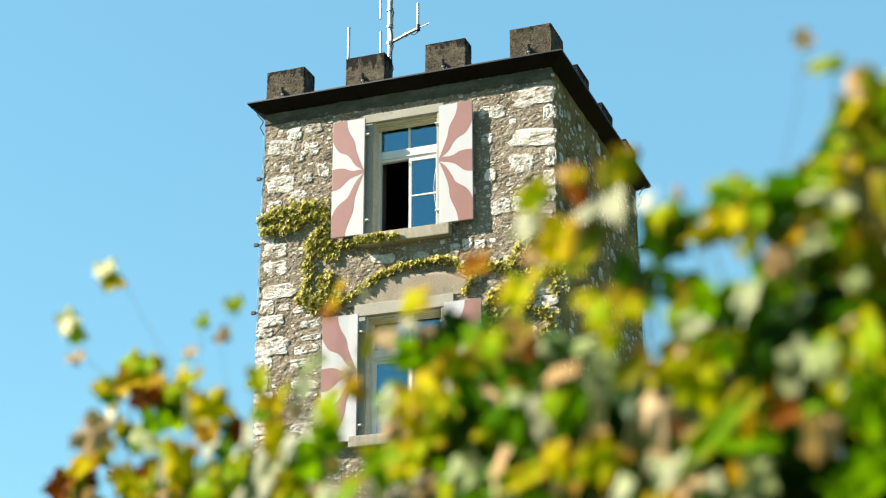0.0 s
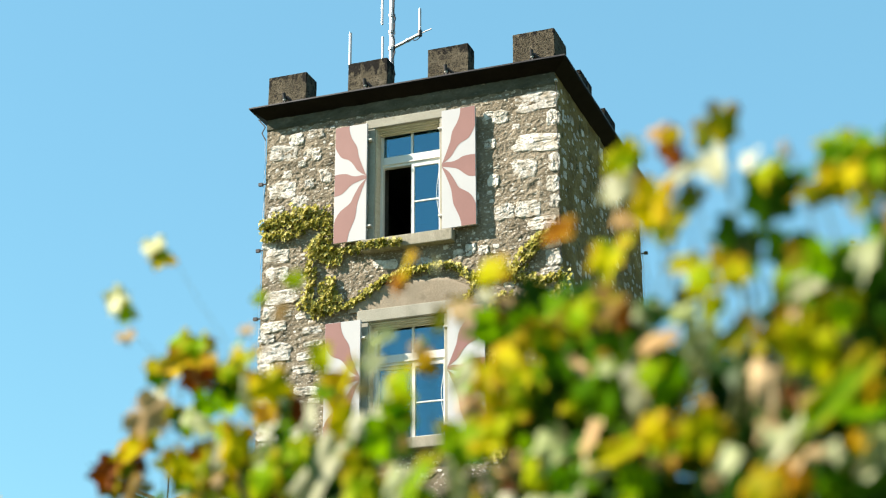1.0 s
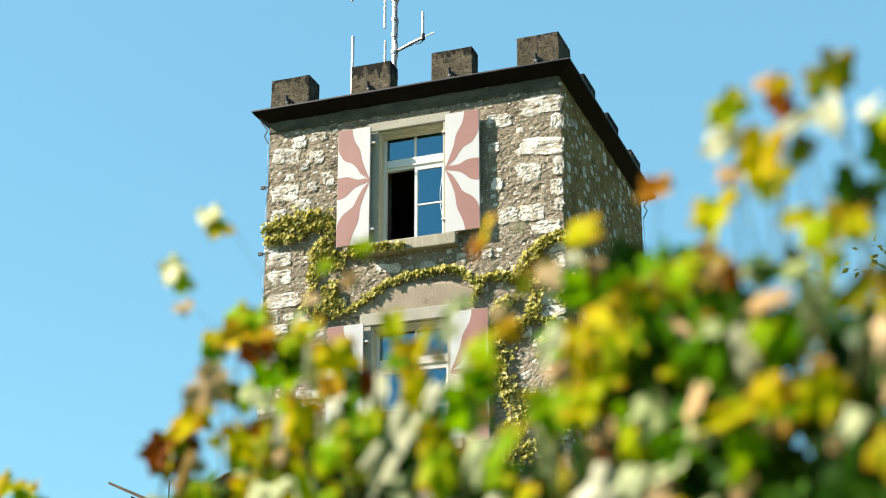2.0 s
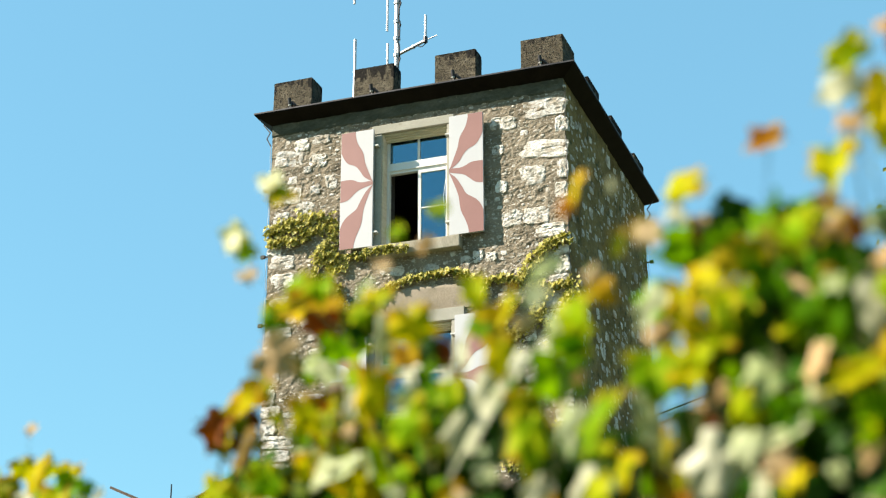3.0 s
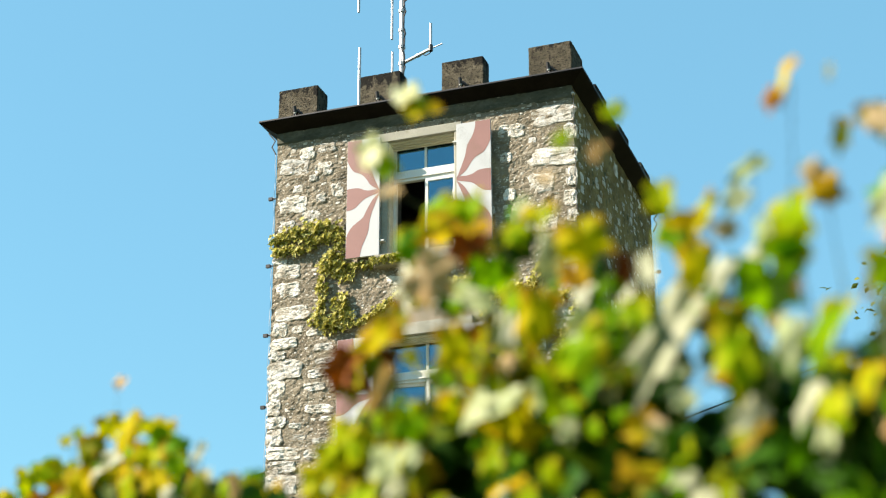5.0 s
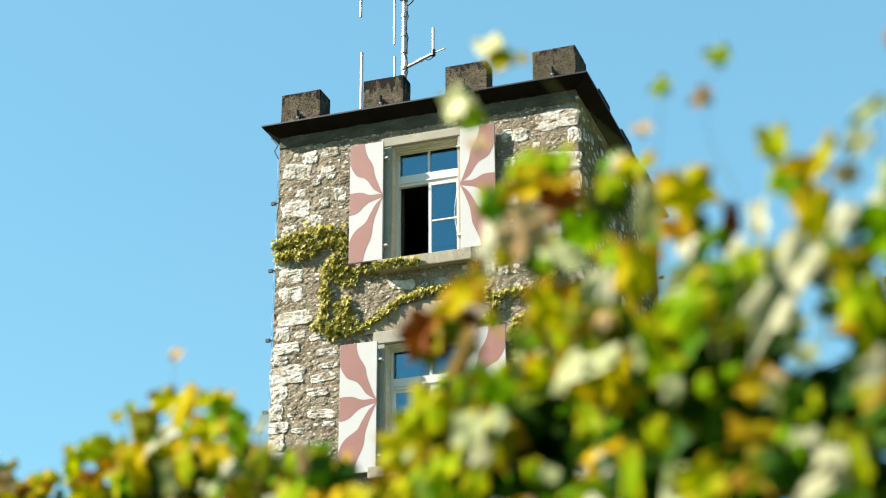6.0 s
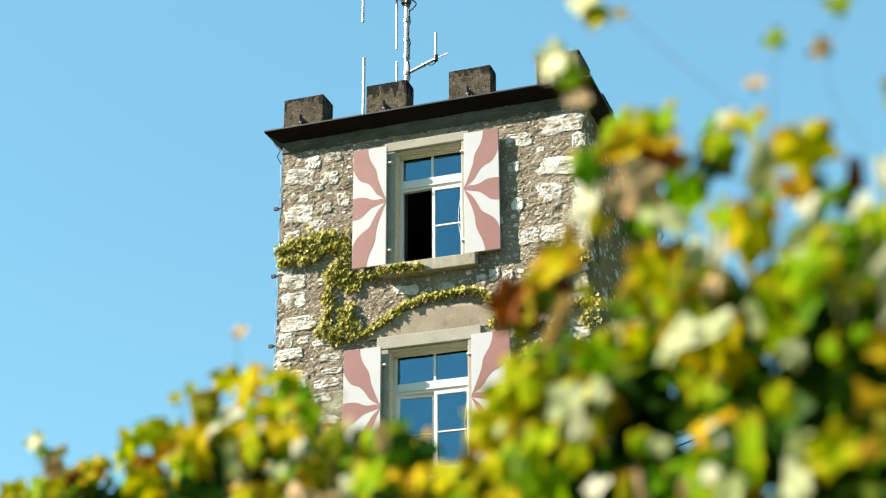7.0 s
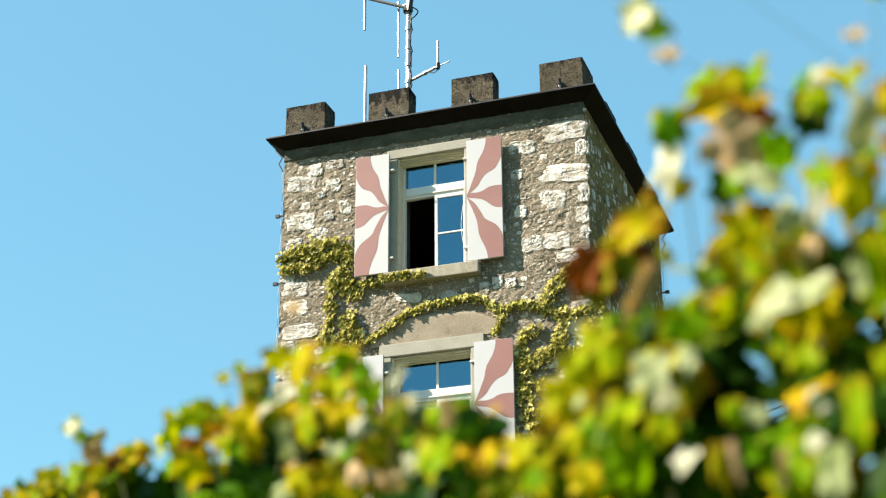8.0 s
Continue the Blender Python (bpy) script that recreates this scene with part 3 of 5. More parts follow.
shutter(-0.617, 0.522, 7.07, 8.83, -1)
shutter(0.630, 0.520, 7.07, 8.845, 1)

# ---- light wire down the corners ----
def corner_wire(x, y, z0, z1, dx, dy):
    ob = thing("conductor_wire", "thin grey wire with black standoff clips down the corner", "wire", (x, y, 0))
    bm = bmesh.new()
    pts = [Vector((dx * 0.032 + 0.006 * math.sin(i * 1.7), dy * 0.032, z0 + (z1 - z0) * i / 40)) for i in range(41)]
    tube(bm, pts, 0.0045, 0.0045, 5)
    part("wire", bm, M_ZINC, ob)
    z = 11.11
    k = 0
    while z > z0:
        bm = bmesh.new()
        rod(bm, (0, 0, z), (dx * 0.10, dy * 0.10, z + 0.005), 0.012, 6)
        box(bm, dx * 0.085 - 0.03, dx * 0.085 + 0.03, dy * 0.085 - 0.02, dy * 0.085 + 0.02, z - 0.02, z + 0.025)
        part("clip", bm, M_IRON, ob, "black clip")
        z -= 1.02
    bm = bmesh.new()
    tube(bm, [Vector((dx * 0.16, dy * 0.16, 12.16)), Vector((dx * 0.05, dy * 0.1, 12.02)), Vector((dx * 0.10, dy * 0.1, 11.93)), Vector((dx * 0.032, dy * 0.032, 11.80))], 0.010, 0.010, 5)
    part("loop", bm, M_IRON, ob)
    return ob


corner_wire(XL, 0.02, 5.0, 11.82, -1, 0)
corner_wire(XR, DEEP - 0.02, 5.0, 11.82, 1, 0)


def edge_wire():
    ob = thing("conductor_wire", "thin pale wire on small clips along the front corner", "wire", (XR, 0, 0))
    pts = [Vector((0.022 + 0.006 * math.sin(i * 2.1), -0.034 + 0.004 * math.sin(i * 1.3), 5.0 + 7.05 * i / 50)) for i in range(51)]
    part("wire", tube(bmesh.new(), pts, 0.0045, 0.0045, 5), M_IRON, ob)
    for z in (11.97, 11.02, 10.2, 9.75, 8.9, 8.0, 7.1):
        bm = boxed(0.0, 0.036, -0.050, 0.0, z - 0.013, z + 0.013, 0.003)
        part("clip", bm, M_GREY_IRON, ob, "small pale clip")


edge_wire()


# ---- antenna mast ----
def antenna():
    y = 2.1
    ob = thing("antenna_mast", "grey metal antenna mast with whip antennas on the roof", "antenna", (-1.10, y, 12.35))

    def r(name, a, b, rad, mat=M_ZINC, label=""):
        bm = rod(bmesh.new(), a, b, rad, 10)
        return part(name, bm, mat, ob, label)
    r("mast", (0, 0, 0), (0, 0, 4.6), 0.042)
    for z in (1.75, 2.05, 2.35, 2.7, 3.0):
        r("clamp", (0, 0, z), (0, 0, z + 0.05), 0.056)
    cable = [Vector((0.048 + 0.016 * math.sin(i * 1.3) + 0.010 * math.sin(i * 3.1), -0.03, 0.2 + i * 0.10)) for i in range(40)]
    part("cable", tube(bmesh.new(), cable, 0.015, 0.015, 5), M_IRON, ob)
    r("arm", (0, 0, 1.78), (0.53, -0.1, 1.90), 0.026)
    r("clamp", (0.02, -0.005, 1.72), (0.02, -0.005, 1.98), 0.034)
    r("clamp", (0.28, -0.05, 1.845), (0.32, -0.06, 1.853), 0.034)
    r("whip", (0.52, -0.1, 1.88), (0.52, -0.1, 2.35), 0.021, M_ZINC, "pale whip antenna")
    r("stub", (0.52, -0.1, 1.90), (0.73, -0.14, 1.93), 0.010)
    loop = [Vector((0.36 + 0.16 * i / 8, -0.08, 1.86 - 0.05 * math.sin(math.pi * i / 8))) for i in range(9)]
    part("cable", tube(bmesh.new(), loop, 0.008, 0.008, 5), M_IRON, ob)
    r("whip", (-0.72, 0, 0.0), (-0.72, 0, 2.20), 0.024, M_ZINC, "pale whip antenna")
    r("whip", (-0.20, 0.1, 1.0), (-0.20, 0.1, 2.08), 0.019, M_ZINC, "pale whip antenna")
    r("stub", (-0.20, 0.1, 1.25), (0, 0, 1.25), 0.015)
    r("stub", (-0.72, 0, 0.35), (0, 0, 0.35), 0.015)
    r("arm", (0.02, 0, 3.10), (-0.78, -0.05, 3.45), 0.026, M_STEEL, "square grey steel arm")
    r("arm", (0.06, -0.03, 3.18), (-0.20, 0.05, 3.2), 0.016)
    r("whip", (-0.75, 0, 2.86), (-0.75, 0, 3.9), 0.021, M_ZINC, "pale hanging whip antenna")
    r("whip", (-0.19, 0.05, 2.28), (-0.19, 0.05, 3.3), 0.019, M_ZINC, "pale hanging whip antenna")
    r("clamp", (0.03, -0.06, 3.02), (0.06, -0.07, 3.22), 0.045, M_IRON)
    r("clamp", (-0.07, -0.03, 3.06), (0.07, -0.03, 3.06), 0.05, M_IRON)
    r("clamp", (0.52, -0.1, 1.86), (0.52, -0.1, 1.96), 0.036, M_IRON)
    slack = [Vector((0.06 + 0.11 * math.sin(math.pi * i / 8), -0.04, 3.10 - 0.028 * i)) for i in range(9)]
    part("cable", tube(bmesh.new(), slack, 0.011, 0.011, 5), M_IRON, ob)
    return ob


antenna()


# ---- low roofs beside the tower ----
def annex():
    ob = thing("annex", "low plastered annex with a dark lean-to roof against the tower", "house", (0, 0, 0))
    part("wall", boxed(-3.55, XL - 0.03, 0.75, 3.6, 0, 6.55), M_PLASTER, ob)
    bm = bmesh.new()
    m = Matrix.Translation((-2.98, 2.1, 6.98)) @ Matrix.Rotation(-math.atan(0.47), 4, 'Y')
    bmesh.ops.create_cube(bm, size=1.0, matrix=m @ Matrix.Diagonal((1.66, 3.2, 0.07, 1)))
    part("roof", bm, M_ROOFTILE, ob, "dark brown sloping roof")
    bm = bmesh.new()
    m2 = m @ Matrix.Translation((0, -1.61, -0.045))
    bmesh.ops.create_cube(bm, size=1.0, matrix=m2 @ Matrix.Diagonal((1.66, 0.03, 0.05, 1)))
    part("bargeboard", bm, M_EAVE, ob)
    rnd = random.Random(8)
    tile = mesh_of("tile", boxed(-0.095, 0.095, -0.085, 0.085, -0.010, 0.010, 0.004), M_ROOFTILE)
    for i in range(11):
        for j in range(5):
            t = new("tile", tile)
            t.parent = ob
            t.matrix_basis = m @ pose(-0.78 + 0.155 * i, -1.54 + 0.176 * j + rnd.uniform(-0.012, 0.012), 0.052 + rnd.uniform(0, 0.006), rnd.uniform(-1.5, 1.5), 5.5, rnd.uniform(-2, 2))
    for i in range(4):
        part("rafter", boxed(-2.72 + 0.02 * i, -2.66 + 0.02 * i, 0.52 + 0.7 * i, 0.60 + 0.7 * i, 6.72, 7.0), M_BARK, ob)
    return ob


def side_house():
    ob = thing("side_house", "neighbouring house with a dark overhanging roof corner", "house", (0, 0, 0))
    part("wall", boxed(-4.6, -3.75, 0.9, 3.4, 0, 6.5), M_PLASTER, ob)
    bm = bmesh.new()
    m = Matrix.Translation((-4.22, 2.1, 6.875)) @ Matrix.Rotation(math.atan(0.46), 4, 'Y')
    bmesh.ops.create_cube(bm, size=1.0, matrix=m @ Matrix.Diagonal((1.18, 3.2, 0.035, 1)))
    part("roof", bm, M_ROOFTILE, ob, "thin dark roof edge")
    bm = bmesh.new()
    vs = [bm.verts.new(v) for v in ((-4.42, 0.56, 6.92), (-4.05, 0.56, 6.75), (-4.22, 0.56, 6.55), (-4.42, 0.64, 6.92), (-4.05, 0.64, 6.75), (-4.22, 0.64, 6.55))]
    for f in ((0, 2, 1), (3, 4, 5), (0, 1, 4, 3), (1, 2, 5, 4), (2, 0, 3, 5)):
        bm.faces.new([vs[i] for i in f])
    part("bracket", bm, M_EAVE, ob)
    bm = rod(bmesh.new(), (-3.83, 0.6, 6.5), (-3.83, 0.6, 7.11), 0.010, 6)
    bmesh.ops.create_uvsphere(bm, u_segments=8, v_segments=6, radius=0.035, matrix=Matrix.Translation((-3.83, 0.6, 6.76)))
    part("finial", bm, M_IRON, ob, "thin black lightning rod")
    return ob


annex()
side_house()


def overhead_cable(a, b, sag, r):
    pts = [Vector(a).lerp(Vector(b), i / 30) - Vector((0, 0, sag * 4 * (i / 30) * (1 - i / 30))) for i in range(31)]
    return tagged(part("overhead_cable", tube(bmesh.new(), pts, r, r, 5), M_IRON), "thin black overhead cable running from the tower", "cable", "overhead cables")


overhead_cable((2.2, 4.03, 8.37), (15.6, 27.7, 20.5), 0.0, 0.012)
overhead_cable((2.2, 4.03, 8.22), (15.6, 27.7, 20.3), 0.0, 0.012)


# ---- creeper on the front wall ----
def creeper():
    ob = thing("wall_creeper", "yellow-green creeper climbing over the rubble wall", "climbing plant", (0, 0, 0))
    upper = [  # points (x, z), spread, leaves
        ([(-2.2, 10.42), (-1.85, 10.50), (-1.5, 10.55), (-1.25, 10.52)], 0.085, 360),
        ([(-2.15, 10.24), (-1.75, 10.27), (-1.45, 10.36), (-1.12, 10.36)], 0.07, 330),
        ([(-1.15, 10.3), (-1.25, 10.1), (-1.4, 10.0)], 0.07, 120),
        ([(-1.45, 9.92), (-1.13, 9.94), (-0.9, 9.88), (-0.56, 9.90), (0.0, 9.86)], 0.05, 330),
        ([(-1.35, 10.0), (-1.1, 9.75)], 0.08, 150),
        ([(-1.42, 9.80), (-1.40, 9.49), (-1.46, 9.22), (-1.28, 9.06), (-0.95, 9.07)], 0.05, 330),
        ([(-1.16, 9.46), (-1.10, 9.25), (-1.12, 9.08)], 0.075, 200),
        ([(-1.5, 9.15), (-1.2, 9.1)], 0.07, 110),
        ([(-0.87, 9.06), (-0.56, 9.22), (-0.32, 9.40), (0.0, 9.46), (0.31, 9.49), (0.62, 9.48), (0.85, 9.38), (1.0, 9.18), (0.90, 8.96)], 0.04, 560),
    ]
    lower = [
        ([(1.0, 9.3), (1.31, 9.29), (1.53, 9.26), (1.73, 9.47), (1.89, 9.68), (2.1, 9.8)], 0.05, 330),
        ([(1.65, 9.45), (1.95, 9.72), (2.15, 9.75)], 0.07, 160),
        ([(1.53, 9.23), (1.83, 9.07), (2.2, 9.14), (2.19, 8.83)], 0.06, 260),
        ([(1.45, 8.97), (1.3, 8.87), (1.14, 8.66), (1.28, 8.46), (1.6, 8.55)], 0.06, 280),
        ([(1.82, 8.99), (1.74, 8.7), (1.51, 8.58), (1.28, 8.38)], 0.06, 240),
        ([(1.30, 8.3), (1.27, 7.78), (1.56, 7.53), (1.4, 7.0)], 0.09, 340),
        ([(1.75, 8.7), (2.1, 8.5), (1.9, 8.1)], 0.06, 160),
        ([(2.15, 7.3), (1.9, 7.0), (1.3, 6.8)], 0.10, 260),
    ]
    rnd = random.Random(5)
    leaves = bmesh.new()
    for pts, spread, count in upper + lower:
        pts = [Vector((x, -0.022, z)) for x, z in pts]
        lens = [(b - a).length for a, b in zip(pts, pts[1:])]
        part("stem", tube(bmesh.new(), [p + Vector((0, -0.005, 0)) for p in pts], 0.010, 0.006, 5), M_BARK, ob)
        for _ in range(int(count * 0.72)):
            s = rnd.random() * sum(lens)
            for a, b, l in zip(pts, pts[1:], lens):
                if s <= l:
                    break
                s -= l
            c = a.lerp(b, min(1, s / l))
            c += Vector((rnd.gauss(0, spread * 0.85), -abs(rnd.gauss(0.012, 0.016)), rnd.gauss(0, spread * 0.62)))
            c.x = max(c.x, -2.21)
            if (-1.08 < c.x < 1.08 and c.z > 9.955) or (0.0 < c.x < 0.74 and c.z > 9.80) or (-1.16 < c.x < 1.17 and c.z < 8.90):
                continue
            if -0.66 < c.x < 0.0 and c.z > 9.79:
                c.y, c.z = -0.15 - rnd.uniform(0, 0.02), min(c.z, 9.93)
            w = rnd.uniform(0.05, 0.092)
            n = Vector((rnd.gauss(-0.25, 0.3), -1, rnd.gauss(0.55, 0.3))).normalized()
            q = n.to_track_quat('Z', 'Y') @ Euler((0, 0, rnd.gauss(math.pi, 0.5))).to_quaternion()
            k = rnd.uniform(0.1, 0.35) * w
            half = ((0.36, -0.46, 0.8), (0.30, -0.14, 0.5), (0.60, 0.10, 1.0), (0.24, 0.20, 0.4))
            shape = ((0, -0.34, 0), *half, (0, 0.66, -0.3), *((-x, y, z) for x, y, z in half[::-1]))
            vs = [leaves.verts.new(c + q @ Vector((x * w, y * w, z * k))) for x, y, z in shape]
            mid = leaves.verts.new(c + q @ Vector((0, 0, -0.1 * w)))
            for i in range(10):
                leaves.faces.new((vs[i], vs[(i + 1) % 10], mid))
    lv = part("foliage", leaves, M_CREEPER, ob, "small yellow-green leaves")
    lv["kind"] = "stuff"


creeper()


# ---- tree behind the tower ----
def tree(x, y, height, radius, seed, leaf_count):
    rnd = random.Random(seed)
    ob = thing("tree", "tall leafy green tree behind the tower", "tree", (x, y, 0))
    top = Vector((rnd.uniform(-0.3, 0.3), rnd.uniform(-0.3, 0.3), height * 0.93))
    part("trunk", tube(bmesh.new(), [Vector((0, 0, 0)), Vector((0.1, 0.05, height * 0.3)), Vector((-0.05, 0, height * 0.6)), top], 0.30, 0.03, 10), M_BARK, ob, smooth=True)
    crown = bmesh.new()
    clumps = []
    for k in range(70):
        z = height * rnd.uniform(0.32, 0.98)
        reach = radius * math.sqrt(max(0.05, 1 - ((z / height - 0.6) / 0.42) ** 2)) * rnd.uniform(0.45, 1.0)
        a = rnd.uniform(0, 2 * math.pi)
        end = Vector((reach * math.cos(a), reach * math.sin(a), z))
        base = Vector((0, 0, z - reach * 0.55))
        if base.z < height * 0.22:
            base.z = height * 0.22
        mid = base.lerp(end, 0.5) + Vector((0, 0, 0.15))
        part("limb", tube(bmesh.new(), [base, mid, end], 0.06, 0.012, 6), M_BARK, ob)
        clumps.append((end, rnd.uniform(0.35, 0.8)))
        clumps.append((mid, rnd.uniform(0.3, 0.6)))
    for _ in range(leaf_count):
        c, r = rnd.choice(clumps)
        p = c + Vector((rnd.gauss(0, 0.5), rnd.gauss(0, 0.5), rnd.gauss(0, 0.4))) * r
        w = rnd.uniform(0.08, 0.16)
        q = Euler((rnd.uniform(-1, 1), rnd.uniform(-1, 1), rnd.uniform(0, 6.3))).to_quaternion()
        vs = [crown.verts.new(p + q @ Vector(v) * w) for v in ((0, -0.6, 0), (0.35, 0, 0.1), (0, 0.7, 0), (-0.35, 0, 0.1))]
        crown.faces.new((vs[0], vs[1], vs[2]))
        crown.faces.new((vs[0], vs[2], vs[3]))
    lv = part("crown", crown, M_TREE, ob, "small green and yellowing leaves")
    lv["kind"] = "stuff"


tree(9.1, 8.6, 15.2, 3.7, 11, 26000)

# ---- grapevine row ----
ROW_AT, ROW_ALONG, ROW_BACK = Vector((6.5, -17.35, 0)), Vector((0.875, -0.484, 0)), Vector((0.484, 0.875, 0))


def row_point(s, z, back=0.0):
    return ROW_AT + ROW_ALONG * s + ROW_BACK * back + Vector((0, 0, z))


def leaf_mesh(seed, curl):
    """A lobed, toothed vine leaf of width 1, folded along its midrib, with drooping tip, wavy edges and a short stalk."""
    rnd = random.Random(seed)
    bm = bmesh.new()
    n = 26
    lobes = [(0.0, 1.0), (1.0, 0.9), (-1.0, 0.9), (2.05, 0.78), (-2.05, 0.78)]
    fold, wave, ph = rnd.uniform(0.15, 0.6), rnd.uniform(0.04, 0.10), rnd.uniform(0, 6)
    skew, droop = rnd.uniform(-0.35, 0.35), rnd.uniform(0.0, 0.5)

    def place(r, a):
        x, y = r * math.sin(a), r * math.cos(a)
        z = fold * abs(x) - curl * (x * x * 1.4 + y * y) + wave * math.sin(4 * a + ph) * r * 2 + skew * x * y - droop * max(0.0, y) ** 2
        return (x, y, z)
    centre = bm.verts.new((0, -0.04, 0))
    rings = [[], [], []]
    for k in range(n):
        a = -math.pi + 2 * math.pi * k / n
        near = max(s * math.exp(-((a - c) / 0.40) ** 2) for c, s in lobes)
        r = 0.5 * (0.60 + 0.42 * near) * (0.94 + 0.12 * (k % 2)) * rnd.uniform(0.93, 1.06)
        if k == 0:
            r *= 0.4
        for ring, share in zip(rings, (0.35, 0.7, 1.0)):
            ring.append(bm.verts.new(place(r * share, a)))
    for k in range(n):
        j = (k + 1) % n
        bm.faces.new((centre, rings[0][j], rings[0][k]))
        for a, b in zip(rings, rings[1:]):
            bm.faces.new((a[k], a[j], b[j], b[k]))
    tips = [v.co.y for v in rings[2]]
    for v in bm.verts:
        v.co.y -= (max(tips) + min(tips)) / 2
    stalk = [Vector((0, -0.02, -0.01)), Vector((0.02, -0.22, -0.05)), Vector((0.05, -0.45, -0.16))]
    tube(bm, stalk, 0.016, 0.012, 4)
    return mesh_of("vine_leaf", bm, LEAVES["green"], True)


FLAT_LEAVES = [leaf_mesh(100 + k, 0.15 + 0.07 * k) for k in range(10)]
CURLED_LEAVES = [leaf_mesh(200 + k, 0.4 + 0.14 * k) for k in range(6)]
VINES = []
for k, s in enumerate((-3.1, -1.9, -0.8, 0.25, 1.2, 2.2)):
    rnd = random.Random(40 + k)
    at = row_point(s, 0, 0.10)
    vine = thing("grapevine", "autumn grapevine with green, yellow and dry leaves", "grapevine", at, "vine row")
    trunk = [Vector((rnd.uniform(-0.03, 0.03), rnd.uniform(-0.03, 0.03), z)) for z in (0, 0.3, 0.6, 0.9)]
    part("trunk", tube(bmesh.new(), trunk, 0.035, 0.025, 8), M_BARK, vine, smooth=True)
    for arm in range(9):
        ds = -0.55 + 1.1 * arm / 8 + rnd.uniform(-0.05, 0.05)
        foot = trunk[-1]
        knee = ROW_ALONG * ds + Vector((0, 0, 1.05))
        tip = ROW_ALONG * (ds + rnd.uniform(-0.12, 0.12)) + ROW_BACK * rnd.uniform(-0.06, 0.1) + Vector((0, 0, rnd.uniform(1.95, 2.12)))
        middle = knee.lerp(tip, 0.5) + ROW_BACK * rnd.uniform(-0.08, 0.08)
        part("cane", tube(bmesh.new(), [foot, foot.lerp(knee, 0.6) + Vector((0, 0, 0.04)), knee, middle, tip], 0.009, 0.003, 5), M_CANE, vine)
    VINES.append((s, vine))


def vine_of(s):
    return min(VINES, key=lambda v: abs(v[0] - s))[1]


OUTWARD = Vector((0.08, -0.95, 0.16))  # the way most blades face


def leaf(kind, s, z, size, back, rnd, mesh=None, face=None, tall=1.0, lean=None):
    pool = CURLED_LEAVES if kind in ("dry", "brown") and rnd.random() < 0.8 or rnd.random() < 0.12 else FLAT_LEAVES
    vine = vine_of(s)
    ob = new("leaf", mesh or rnd.choice(pool))
    ob.parent = vine
    ob.material_slots[0].link = 'OBJECT'
    ob.material_slots[0].material = LEAVES[kind]
    n = face or (OUTWARD + Vector((rnd.gauss(-0.25, 0.6), rnd.gauss(0, 0.3), rnd.gauss(0.25, 0.6))))
    turn = rnd.gauss(0, 0.9) if lean is None else rnd.gauss(-radians(lean), 0.12)
    q = n.normalized().to_track_quat('Z', 'Y') @ Euler((0, 0, math.pi + turn)).to_quaternion()
    ob.matrix_basis = Matrix.LocRotScale(row_point(s, z, back) - vine.location, q, (size * rnd.uniform(0.85, 1.05), size * tall, size))
    return ob


# outline of the row's top, and of its thick inner part: distance along the row, height
CREST = [(-3.6, 2.38), (-1.5, 2.38), (-1.3, 2.40), (-1.1, 2.38), (-0.9, 2.42), (-0.75, 2.44), (-0.6, 2.29), (-0.45, 2.26), (-0.32, 2.18), (-0.2, 2.36),
         (-0.1, 2.47), (0.05, 2.50), (0.2, 2.45), (0.3, 2.36), (0.4, 2.38), (0.5, 2.36), (0.58, 2.30), (0.66, 2.44), (0.75, 2.40), (0.85, 2.40),
         (0.95, 2.48), (1.1, 2.48), (1.25, 2.42), (1.4, 2.50), (2.6, 2.5)]
DENSE = [(-3.6, 2.36), (-1.55, 2.34), (-1.13, 2.31), (-0.96, 2.33), (-0.81, 2.30), (-0.61, 2.25), (-0.49, 2.21), (-0.34, 2.13), (-0.25, 2.22), (-0.13, 2.32),
         (0.0, 2.33), (0.11, 2.31), (0.22, 2.27), (0.31, 2.26), (0.4, 2.25), (0.49, 2.19), (0.57, 2.14), (0.66, 2.20), (0.78, 2.26), (0.87, 2.25),
         (0.95, 2.26), (1.02, 2.23), (1.1, 2.25), (1.2, 2.30), (1.35, 2.38), (1.5, 2.42), (2.6, 2.45)]


def height_at(outline, s):
    for (a, za), (b, zb) in zip(outline, outline[1:]):
        if a <= s <= b:
            return za + (zb - za) * (s - a) / (b - a)
    return 2.4


# prominent leaves of each colour: distance along the row, height, width, length, lean of the midrib in degrees
OLIVE_LEAVES_A = [
    (-1.348, 2.41, 0.014, 0.039, 85), (-0.936, 2.345, 0.035, 0.071, 80), (-0.904, 2.383, 0.037, 0.048, 0), (-0.894, 2.39, 0.038, 0.04, 0), (-0.715, 2.206, 0.044, 0.046, 0),
    (-0.615, 2.225, 0.037, 0.045, 0), (-0.572, 2.263, 0.037, 0.046, 0), (-0.383, 2.135, 0.039, 0.047, 0), (-0.284, 2.152, 0.039, 0.046, 0), (-0.206, 2.339, 0.049, 0.057, 0),
    (-0.166, 2.35, 0.03, 0.034, 0), (-0.051, 2.081, 0.024, 0.049, 0), (0.272, 2.23, 0.027, 0.028, 0), (0.428, 2.255, 0.037, 0.032, 0), (0.591, 2.408, 0.015, 0.038, 10),
    (0.627, 2.419, 0.025, 0.024, 0), (0.753, 2.341, 0.034, 0.052, 0), (0.775, 2.338, 0.038, 0.04, 0), (1.008, 2.443, 0.023, 0.046, 40)]
